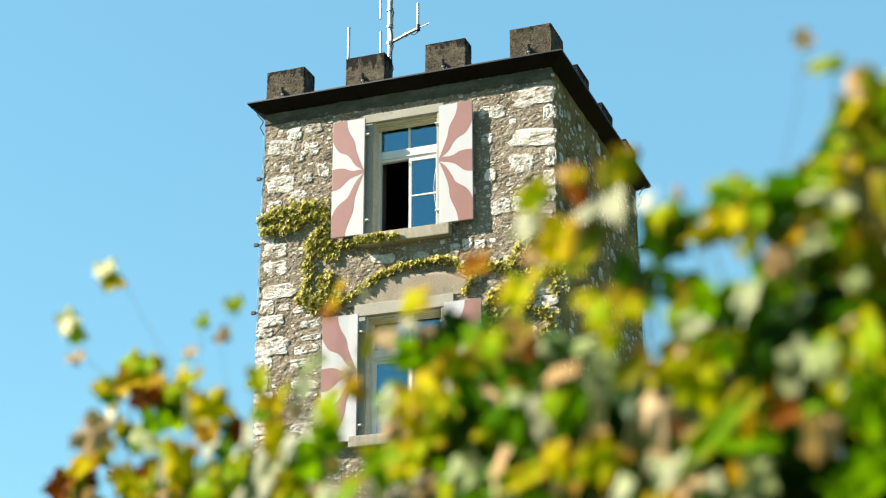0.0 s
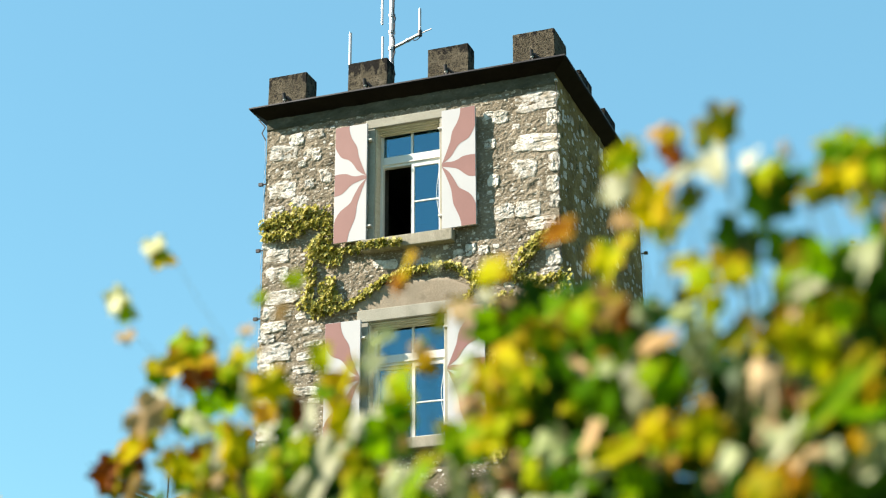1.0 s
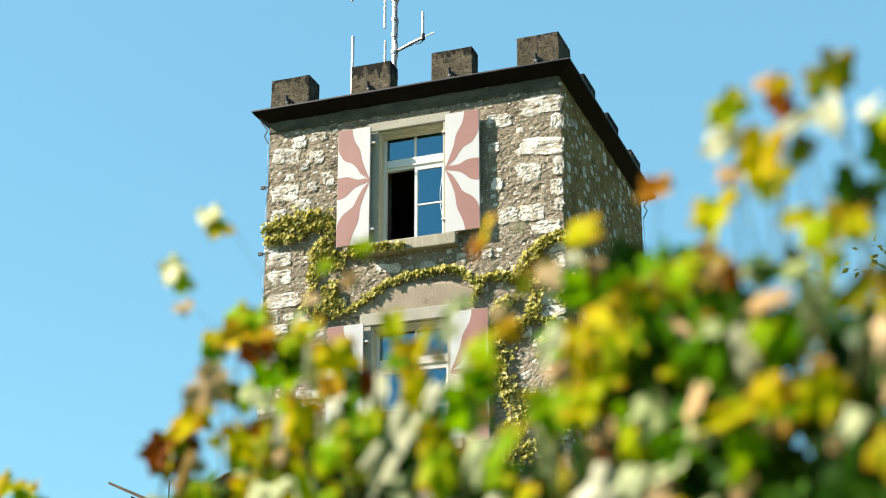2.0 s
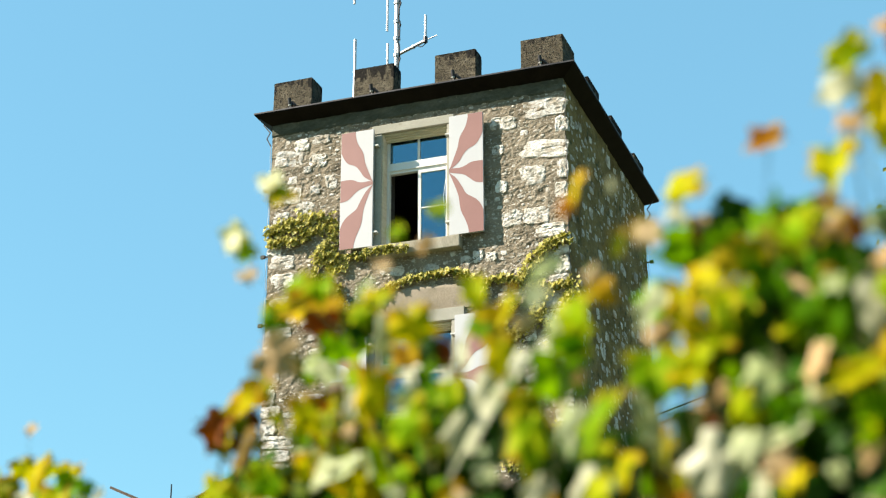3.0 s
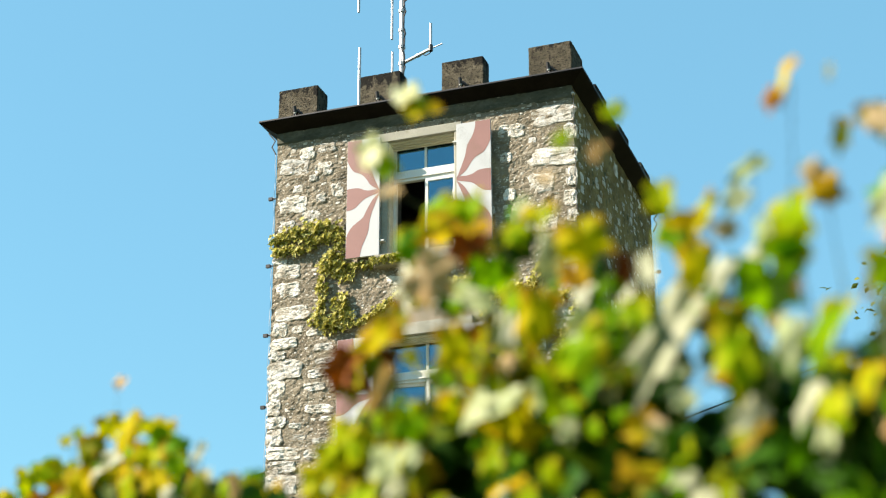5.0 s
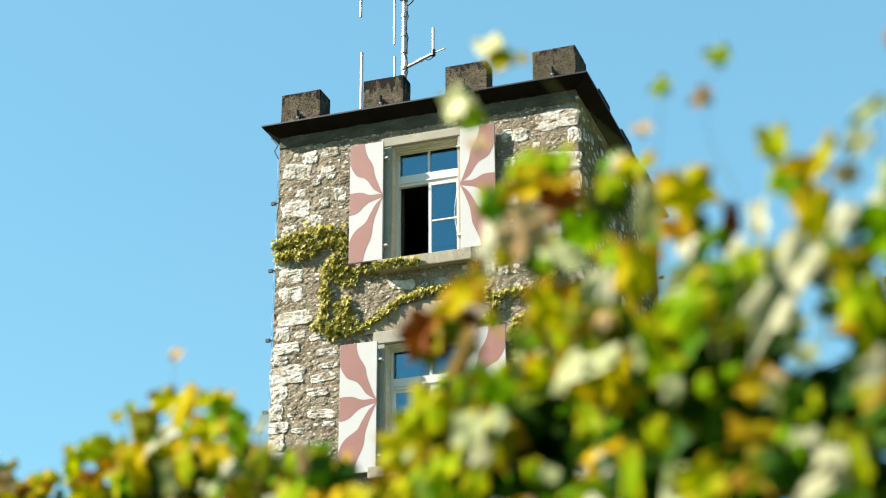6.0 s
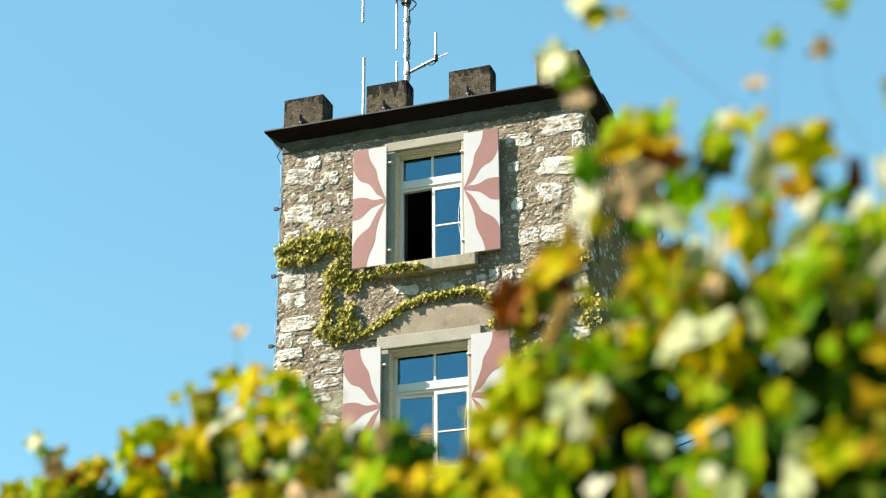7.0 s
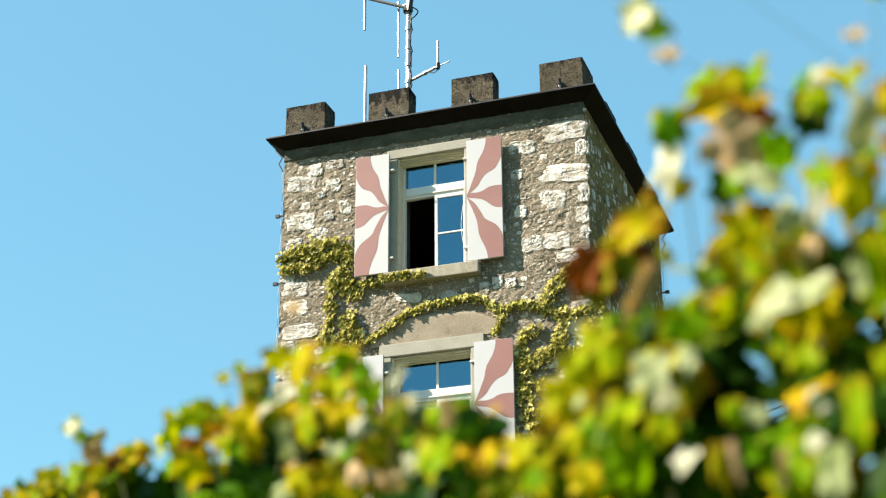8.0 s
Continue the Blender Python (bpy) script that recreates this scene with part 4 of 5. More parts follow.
OLIVE_LEAVES_B = [
    (1.036, 2.509, 0.025, 0.037, 10), (1.059, 2.363, 0.027, 0.019, 0), (1.063, 2.268, 0.024, 0.049, 65), (1.064, 2.509, 0.031, 0.046, 0), (1.078, 2.11, 0.045, 0.045, 0),
    (1.121, 2.254, 0.035, 0.051, 70), (1.156, 2.332, 0.028, 0.028, 0), (1.177, 2.399, 0.025, 0.053, 80), (1.369, 2.307, 0.033, 0.065, 0), (1.392, 2.433, 0.025, 0.033, 0),
    (1.401, 2.376, 0.022, 0.065, 0), (1.404, 2.484, 0.022, 0.058, 0)]
DRY_LEAVES_A = [
    (-0.637, 2.2, 0.042, 0.045, 0), (-0.586, 2.175, 0.041, 0.038, 0), (-0.466, 2.238, 0.023, 0.05, 0), (-0.14, 2.303, 0.026, 0.087, 15), (-0.021, 2.081, 0.011, 0.054, 0),
    (0.037, 2.062, 0.013, 0.047, 10), (0.101, 2.289, 0.027, 0.023, 0), (0.375, 2.35, 0.039, 0.047, 70), (0.438, 2.353, 0.031, 0.027, 0), (0.49, 2.233, 0.017, 0.023, 0),
    (0.524, 2.263, 0.013, 0.022, 0), (0.559, 2.376, 0.026, 0.028, -10), (0.607, 2.242, 0.011, 0.042, 0), (0.616, 2.1, 0.026, 0.041, 75), (0.644, 2.402, 0.035, 0.037, 0),
    (0.646, 2.281, 0.033, 0.032, 0), (0.652, 2.286, 0.029, 0.03, 0), (0.686, 2.289, 0.022, 0.03, 0), (0.693, 2.296, 0.02, 0.028, 0)]
DRY_LEAVES_B = [
    (0.712, 2.4, 0.023, 0.022, 0), (0.714, 2.199, 0.022, 0.059, 80), (0.799, 2.117, 0.022, 0.046, 60), (0.844, 2.289, 0.028, 0.061, -50), (0.854, 2.202, 0.03, 0.058, 0),
    (0.861, 2.341, 0.022, 0.064, 60), (0.887, 2.364, 0.029, 0.028, 0), (0.897, 2.339, 0.032, 0.046, 40), (0.911, 2.101, 0.021, 0.044, 20), (0.922, 2.443, 0.032, 0.036, 0),
    (0.938, 2.159, 0.03, 0.019, 0), (0.955, 2.292, 0.027, 0.064, 85), (0.975, 2.534, 0.029, 0.025, 0), (1.012, 2.203, 0.028, 0.027, 0), (1.028, 2.123, 0.017, 0.02, 0),
    (1.099, 2.164, 0.037, 0.035, 0), (1.099, 2.213, 0.044, 0.069, 5), (1.131, 2.122, 0.015, 0.022, 0), (1.148, 2.45, 0.011, 0.022, 0)]
DRY_LEAVES_C = [
    (1.149, 2.131, 0.017, 0.033, 85), (1.277, 2.332, 0.035, 0.04, 0), (1.304, 2.146, 0.039, 0.054, 0), (1.381, 2.495, 0.021, 0.035, 0)]
BROWN_LEAVES = [
    (-1.283, 2.35, 0.028, 0.04, 60), (-0.217, 2.376, 0.027, 0.082, 82), (-0.196, 2.331, 0.032, 0.039, 0), (-0.135, 2.353, 0.023, 0.031, 0), (0.286, 2.353, 0.023, 0.042, 0),
    (0.708, 2.387, 0.034, 0.035, 0), (0.716, 2.175, 0.022, 0.034, 0), (1.125, 2.187, 0.017, 0.035, 0)]
YELLOW_LEAVES_A = [
    (-1.463, 2.365, 0.026, 0.042, 80), (-1.033, 2.288, 0.051, 0.055, 0), (-0.967, 2.416, 0.016, 0.028, 0), (-0.889, 2.312, 0.054, 0.074, 0), (-0.772, 2.386, 0.039, 0.071, 0),
    (-0.764, 2.211, 0.045, 0.04, 0), (-0.751, 2.291, 0.046, 0.055, 0), (-0.696, 2.331, 0.051, 0.054, 0), (-0.664, 2.286, 0.038, 0.04, 0), (-0.239, 2.155, 0.038, 0.04, 0),
    (-0.223, 2.102, 0.036, 0.038, 0), (-0.137, 2.379, 0.031, 0.073, 68), (0.003, 2.493, 0.046, 0.085, 80), (0.027, 2.321, 0.043, 0.053, 0), (0.164, 2.32, 0.041, 0.065, 0),
    (0.164, 2.459, 0.042, 0.036, 0), (0.242, 2.394, 0.06, 0.05, 0), (0.396, 2.373, 0.021, 0.047, 85), (0.402, 2.315, 0.037, 0.053, 0)]
YELLOW_LEAVES_B = [
    (0.412, 2.374, 0.029, 0.053, 75), (0.533, 2.498, 0.024, 0.038, 15), (0.571, 2.169, 0.023, 0.019, 0), (0.606, 2.14, 0.032, 0.036, 20), (0.693, 2.304, 0.029, 0.047, 0),
    (0.699, 2.218, 0.039, 0.027, 0), (0.7, 2.443, 0.031, 0.055, 82), (0.701, 2.286, 0.027, 0.042, 0), (0.722, 2.324, 0.039, 0.05, 0), (0.736, 2.256, 0.029, 0.033, 70),
    (0.818, 2.09, 0.029, 0.034, 30), (0.901, 2.394, 0.037, 0.054, 0), (0.908, 2.177, 0.022, 0.068, 65), (0.956, 2.187, 0.031, 0.041, 0), (0.971, 2.439, 0.036, 0.058, 10),
    (1.001, 2.517, 0.021, 0.019, 0), (1.005, 2.366, 0.018, 0.038, 85), (1.014, 2.175, 0.042, 0.051, 45), (1.077, 2.332, 0.029, 0.032, 0)]
YELLOW_LEAVES_C = [
    (1.209, 2.132, 0.018, 0.034, 10), (1.223, 2.39, 0.04, 0.031, 0)]
LIME_LEAVES_A = [
    (-1.084, 2.369, 0.038, 0.04, 0), (-1.024, 2.365, 0.041, 0.044, 0), (-0.932, 2.309, 0.059, 0.053, 0), (-0.92, 2.417, 0.017, 0.021, 0), (-0.915, 2.281, 0.048, 0.059, 0),
    (-0.61, 2.302, 0.03, 0.038, 0), (-0.481, 2.186, 0.041, 0.058, 0), (-0.319, 2.147, 0.064, 0.043, 0), (-0.312, 2.129, 0.041, 0.044, 0), (-0.254, 2.208, 0.05, 0.053, 0),
    (-0.229, 2.235, 0.039, 0.043, 0), (-0.211, 2.159, 0.042, 0.045, 20), (-0.198, 2.242, 0.055, 0.06, 30), (-0.16, 2.162, 0.045, 0.05, 0), (-0.112, 2.139, 0.031, 0.037, 0),
    (-0.075, 2.491, 0.039, 0.048, 0), (-0.065, 2.246, 0.053, 0.049, 0), (-0.028, 2.529, 0.033, 0.046, 70), (-0.012, 2.129, 0.024, 0.03, 0)]
LIME_LEAVES_B = [
    (0.045, 2.502, 0.045, 0.038, 0), (0.064, 2.051, 0.022, 0.029, 0), (0.082, 2.089, 0.033, 0.034, 0), (0.084, 2.164, 0.027, 0.03, 0), (0.125, 2.351, 0.036, 0.044, 0),
    (0.125, 2.444, 0.029, 0.029, 0), (0.137, 2.093, 0.026, 0.067, 0), (0.179, 2.222, 0.021, 0.084, 0), (0.182, 2.128, 0.03, 0.037, 0), (0.209, 2.272, 0.048, 0.084, 80),
    (0.232, 2.069, 0.036, 0.054, 70), (0.242, 2.175, 0.02, 0.024, 0), (0.317, 2.289, 0.033, 0.041, 0), (0.359, 2.411, 0.032, 0.04, 0), (0.376, 2.372, 0.038, 0.053, 0),
    (0.422, 2.056, 0.015, 0.06, 0), (0.455, 2.203, 0.047, 0.069, 20), (0.515, 2.305, 0.032, 0.05, 80), (0.529, 2.327, 0.044, 0.057, 0)]
LIME_LEAVES_C = [
    (0.559, 2.204, 0.039, 0.072, 10), (0.561, 2.125, 0.028, 0.036, 0), (0.649, 2.235, 0.048, 0.056, 0), (0.712, 2.243, 0.039, 0.033, 0), (0.748, 2.282, 0.044, 0.048, 20),
    (0.759, 2.279, 0.033, 0.051, 0), (0.76, 2.172, 0.04, 0.04, 0), (0.782, 2.284, 0.022, 0.044, 0), (0.846, 2.349, 0.032, 0.04, -30), (0.928, 2.513, 0.029, 0.048, 70),
    (0.956, 2.254, 0.028, 0.036, 10), (1.032, 2.338, 0.03, 0.043, 0), (1.045, 2.306, 0.024, 0.025, 0), (1.128, 2.433, 0.027, 0.031, 0), (1.166, 2.23, 0.054, 0.062, 10),
    (1.182, 2.176, 0.028, 0.1, 42), (1.203, 2.257, 0.034, 0.034, 0), (1.256, 2.394, 0.022, 0.05, 0), (1.353, 2.526, 0.017, 0.036, 85)]
LIME_LEAVES_D = [
    (1.358, 2.342, 0.028, 0.034, 0), (1.378, 2.228, 0.027, 0.053, 0)]
# cream and pale spots: glossy sheen given as leaf colour
CREAM_LEAVES_A = [
    (-1.342, 2.375, 0.029, 0.041, 0), (-0.875, 2.344, 0.026, 0.053, 60), (-0.813, 2.354, 0.036, 0.053, 65), (-0.639, 2.258, 0.033, 0.038, 0), (-0.573, 2.314, 0.019, 0.046, 30),
    (-0.546, 2.274, 0.028, 0.031, 0), (-0.542, 2.189, 0.03, 0.038, 0), (-0.105, 2.173, 0.027, 0.049, 0), (-0.093, 2.1, 0.034, 0.038, 20), (-0.088, 2.445, 0.044, 0.087, 10),
    (0.086, 2.124, 0.028, 0.036, 0), (0.111, 2.32, 0.024, 0.059, 8), (0.125, 2.479, 0.037, 0.031, 0), (0.23, 2.336, 0.033, 0.032, 0), (0.289, 2.316, 0.021, 0.042, 80),
    (0.326, 2.338, 0.023, 0.056, -12), (0.345, 2.246, 0.055, 0.151, 28), (0.371, 2.044, 0.032, 0.078, 80), (0.396, 2.072, 0.043, 0.061, 55)]
CREAM_LEAVES_B = [
    (0.431, 2.302, 0.027, 0.046, 15), (0.444, 2.146, 0.032, 0.056, 42), (0.469, 2.304, 0.03, 0.039, 0), (0.523, 2.139, 0.034, 0.057, 35), (0.585, 2.484, 0.01, 0.022, 30),
    (0.679, 2.418, 0.028, 0.025, 0), (0.708, 2.122, 0.06, 0.082, 40), (0.782, 2.086, 0.034, 0.039, 0), (0.911, 2.486, 0.039, 0.058, 65), (0.926, 2.238, 0.033, 0.069, 0),
    (0.999, 2.473, 0.026, 0.069, 55), (1.056, 2.462, 0.032, 0.058, -5), (1.098, 2.457, 0.03, 0.032, 0), (1.156, 2.301, 0.028, 0.052, 70)]
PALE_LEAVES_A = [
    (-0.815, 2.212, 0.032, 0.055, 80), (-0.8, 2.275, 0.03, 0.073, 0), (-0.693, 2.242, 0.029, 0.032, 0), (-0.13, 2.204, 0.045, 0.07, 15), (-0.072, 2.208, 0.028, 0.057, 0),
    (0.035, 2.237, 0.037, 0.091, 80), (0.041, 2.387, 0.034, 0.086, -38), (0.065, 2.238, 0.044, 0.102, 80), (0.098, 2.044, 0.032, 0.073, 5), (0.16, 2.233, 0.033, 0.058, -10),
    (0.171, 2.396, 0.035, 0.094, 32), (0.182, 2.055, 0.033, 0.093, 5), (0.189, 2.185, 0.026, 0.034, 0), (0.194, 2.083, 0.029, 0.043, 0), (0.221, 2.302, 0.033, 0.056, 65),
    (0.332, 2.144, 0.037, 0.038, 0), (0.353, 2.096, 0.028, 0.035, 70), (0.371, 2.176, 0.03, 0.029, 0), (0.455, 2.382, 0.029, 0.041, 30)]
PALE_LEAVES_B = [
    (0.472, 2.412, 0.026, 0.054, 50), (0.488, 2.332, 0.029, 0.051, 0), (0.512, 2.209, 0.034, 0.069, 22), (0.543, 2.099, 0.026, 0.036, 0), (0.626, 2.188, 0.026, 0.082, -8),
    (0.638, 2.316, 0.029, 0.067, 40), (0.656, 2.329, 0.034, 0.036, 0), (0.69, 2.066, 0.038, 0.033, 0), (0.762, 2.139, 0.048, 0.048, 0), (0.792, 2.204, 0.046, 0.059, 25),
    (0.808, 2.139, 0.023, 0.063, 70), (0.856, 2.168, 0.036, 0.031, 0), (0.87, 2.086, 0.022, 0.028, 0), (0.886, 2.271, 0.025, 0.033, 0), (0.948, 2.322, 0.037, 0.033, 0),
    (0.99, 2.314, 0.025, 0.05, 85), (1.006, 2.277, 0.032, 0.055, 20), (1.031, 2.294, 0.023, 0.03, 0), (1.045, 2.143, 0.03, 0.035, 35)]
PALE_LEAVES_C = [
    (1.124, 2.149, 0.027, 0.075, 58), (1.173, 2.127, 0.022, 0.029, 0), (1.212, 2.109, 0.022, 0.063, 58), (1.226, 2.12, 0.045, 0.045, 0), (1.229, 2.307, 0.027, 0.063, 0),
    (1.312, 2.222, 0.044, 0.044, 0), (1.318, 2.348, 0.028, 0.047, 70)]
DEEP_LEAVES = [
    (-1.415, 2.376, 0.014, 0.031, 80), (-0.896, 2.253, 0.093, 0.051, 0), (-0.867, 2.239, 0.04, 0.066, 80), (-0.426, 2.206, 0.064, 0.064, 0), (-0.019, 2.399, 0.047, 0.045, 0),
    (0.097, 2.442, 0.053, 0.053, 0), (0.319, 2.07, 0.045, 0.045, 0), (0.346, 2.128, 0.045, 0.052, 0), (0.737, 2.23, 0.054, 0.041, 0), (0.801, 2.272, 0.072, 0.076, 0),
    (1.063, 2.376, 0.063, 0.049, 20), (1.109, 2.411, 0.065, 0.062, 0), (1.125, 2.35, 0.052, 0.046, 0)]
GREEN_LEAVES_A = [
    (-1.311, 2.34, 0.031, 0.078, 85), (-1.095, 2.319, 0.02, 0.038, 0), (-0.179, 2.108, 0.044, 0.07, 0), (0.006, 2.088, 0.035, 0.035, 0), (0.058, 2.411, 0.037, 0.044, 0),
    (0.272, 2.182, 0.021, 0.02, 0), (0.415, 2.231, 0.032, 0.032, 0), (0.48, 2.275, 0.05, 0.057, 0), (0.504, 2.1, 0.041, 0.03, 0), (0.541, 2.172, 0.03, 0.049, 0),
    (0.542, 2.39, 0.011, 0.02, 0), (0.644, 2.239, 0.046, 0.047, 0), (0.678, 2.369, 0.023, 0.054, 88), (0.693, 2.374, 0.055, 0.043, 0), (0.727, 2.363, 0.023, 0.03, 0),
    (0.728, 2.294, 0.023, 0.046, 0), (0.75, 2.206, 0.033, 0.038, 0), (0.75, 2.367, 0.042, 0.035, 0), (0.819, 2.158, 0.049, 0.038, 0)]
GREEN_LEAVES_B = [
    (0.865, 2.237, 0.053, 0.063, 0), (0.88, 2.299, 0.033, 0.052, 75), (0.888, 2.23, 0.038, 0.071, 0), (0.912, 2.143, 0.036, 0.033, 0), (0.975, 2.232, 0.036, 0.049, 20),
    (1.156, 2.097, 0.027, 0.028, 0), (1.183, 2.315, 0.045, 0.047, 0), (1.201, 2.176, 0.027, 0.033, 0), (1.235, 2.413, 0.045, 0.04, 20), (1.239, 2.246, 0.016, 0.028, 0),
    (1.283, 2.41, 0.047, 0.087, 68), (1.349, 2.26, 0.035, 0.045, 70), (1.355, 2.451, 0.033, 0.072, 80), (1.358, 2.169, 0.037, 0.065, 0), (1.359, 2.103, 0.037, 0.042, 0)]
ORANGE_LEAVES = [
    (-1.193, 2.343, 0.017, 0.03, 0), (-1.046, 2.327, 0.027, 0.046, 80), (0.035, 2.34, 0.016, 0.024, 80), (0.21, 2.366, 0.031, 0.043, 0), (0.303, 2.163, 0.029, 0.039, 75),
    (0.425, 2.197, 0.025, 0.032, 80), (0.518, 2.478, 0.019, 0.029, 15), (0.563, 2.359, 0.021, 0.021, 0), (0.567, 2.353, 0.033, 0.033, 0), (0.671, 2.092, 0.021, 0.023, 0),
    (0.81, 2.461, 0.029, 0.04, 80), (0.917, 2.327, 0.02, 0.03, 20), (0.972, 2.187, 0.013, 0.02, 0), (1.126, 2.108, 0.025, 0.038, 0), (1.205, 2.401, 0.014, 0.021, 0),
    (1.227, 2.171, 0.02, 0.023, 0), (1.26, 2.182, 0.022, 0.04, 80)]
RUST_LEAVES = [
    (-0.218, 2.353, 0.045, 0.057, 20), (0.034, 2.452, 0.043, 0.039, 0), (0.99, 2.508, 0.039, 0.026, 80)]
HEROES = [("olive", OLIVE_LEAVES_A), ("olive", OLIVE_LEAVES_B),
          ("dry", DRY_LEAVES_A), ("dry", DRY_LEAVES_B), ("dry", DRY_LEAVES_C),
          ("brown", BROWN_LEAVES),
          ("yellow", YELLOW_LEAVES_A), ("yellow", YELLOW_LEAVES_B), ("yellow", YELLOW_LEAVES_C),
          ("lime", LIME_LEAVES_A), ("lime", LIME_LEAVES_B), ("lime", LIME_LEAVES_C), ("lime", LIME_LEAVES_D),
          ("cream", CREAM_LEAVES_A), ("cream", CREAM_LEAVES_B),
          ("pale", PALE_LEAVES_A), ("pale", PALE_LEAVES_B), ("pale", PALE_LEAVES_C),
          ("deep", DEEP_LEAVES),
          ("green", GREEN_LEAVES_A), ("green", GREEN_LEAVES_B),
          ("orange", ORANGE_LEAVES),
          ("rust", RUST_LEAVES)]
TO_PATH = Vector((0.25, -0.92, -0.28))  # from the row towards the path beside it
# how each kind of blade is turned on average, sideways and upwards
TURN = {"cream": (-0.50, 0.50), "pale": (-0.40, 0.40), "dry": (-0.30, 0.32), "yellow": (-0.50, 0.42), "lime": (-0.38, 0.34), "olive": (-0.22, 0.2), "orange": (-0.1, 0.1),
        "green": (0.05, 0.05), "deep": (0.30, -0.1), "brown": (0.15, 0.0), "rust": (-0.1, 0.1)}
rnd = random.Random(77)
for kind, spots in HEROES:
    for s, z, width, length, lean in spots:
        side, up = TURN[kind]
        facing = TO_PATH + Vector((rnd.gauss(side, 0.32), rnd.gauss(0, 0.1), rnd.gauss(up, 0.32)))
        lift = {"deep": 0.03, "green": 0.015, "olive": 0.006, "brown": 0.012, "yellow": -0.016, "lime": -0.016}.get(kind, 0.0)
        leaf(kind, s, z, width * {"cream": 1.2, "pale": 1.2, "dry": 1.22, "brown": 1.35, "deep": 1.35}.get(kind, 1.55), 0.02 + lift * 0.6 + rnd.uniform(-0.006, 0.006), rnd, None, facing, length / width * 1.0, lean)
        top = height_at(DENSE, s)
        if z > top and rnd.random() < 0.55:
            foot = [(s + rnd.uniform(-0.03, 0.05), top - 0.06), (s + rnd.uniform(-0.02, 0.03), (z + top) / 2), (s, z)]
            part("shoot", tube(bmesh.new(), [row_point(a, b, 0.03) - vine_of(s).location for a, b in foot], 0.0016, 0.0010, 5), M_SHOOT, vine_of(s))

# small holes through the foliage: distance along the row, height, size
HOLES = [
    (-1.19, 2.34, 0.026), (-0.92, 2.31, 0.014), (-0.75, 2.24, 0.013), (-0.6, 2.32, 0.047), (-0.52, 2.31, 0.023), (-0.39, 2.23, 0.017), (-0.37, 2.27, 0.036), (-0.36, 2.27, 0.017),
    (-0.35, 2.18, 0.018), (-0.34, 2.21, 0.018), (-0.34, 2.21, 0.024), (-0.32, 2.3, 0.026), (-0.31, 2.19, 0.015), (-0.28, 2.3, 0.025), (-0.26, 2.13, 0.012), (-0.19, 2.37, 0.011),
    (-0.14, 2.3, 0.014), (-0.11, 2.3, 0.024), (-0.1, 2.34, 0.029), (-0.09, 2.14, 0.009), (-0.09, 2.35, 0.033), (-0.08, 2.31, 0.023), (-0.08, 2.35, 0.029), (-0.08, 2.39, 0.016),
    (-0.06, 2.47, 0.02), (-0.03, 2.1, 0.013), (0.0, 2.18, 0.01), (0.02, 2.15, 0.008), (0.03, 2.35, 0.013), (0.1, 2.35, 0.01), (0.1, 2.43, 0.016), (0.18, 2.18, 0.011),
    (0.2, 2.23, 0.011), (0.22, 2.14, 0.012), (0.23, 2.44, 0.021), (0.24, 2.14, 0.011), (0.36, 2.17, 0.014), (0.37, 2.17, 0.014), (0.38, 2.2, 0.015), (0.53, 2.29, 0.026)]
HOLES_ON = [
    (0.53, 2.44, 0.038), (0.54, 2.33, 0.025), (0.55, 2.16, 0.008), (0.56, 2.28, 0.026), (0.57, 2.23, 0.017), (0.57, 2.36, 0.037), (0.65, 2.21, 0.021), (0.66, 2.4, 0.01),
    (0.67, 2.29, 0.013), (0.69, 2.35, 0.021), (0.9, 2.37, 0.013), (0.93, 2.29, 0.008), (0.94, 2.39, 0.019), (0.97, 2.41, 0.021), (0.99, 2.44, 0.021), (1.02, 2.44, 0.019),
    (1.03, 2.23, 0.011), (1.06, 2.3, 0.015), (1.06, 2.33, 0.014), (1.08, 2.35, 0.013), (1.08, 2.45, 0.01), (1.1, 2.39, 0.011), (1.12, 2.23, 0.008), (1.12, 2.5, 0.036),
    (1.15, 2.39, 0.015), (1.18, 2.37, 0.017)]


def open_sky(s, z, size):
    return any((s - a) ** 2 + (z - b) ** 2 < (r + size) ** 2 for a, b, r in HOLES + HOLES_ON)


def thick(s, z, back):
    """Leaves farther back stand a little along and above those in front, as the row leans."""
    return s - 0.62 * back, z + 0.38 * back


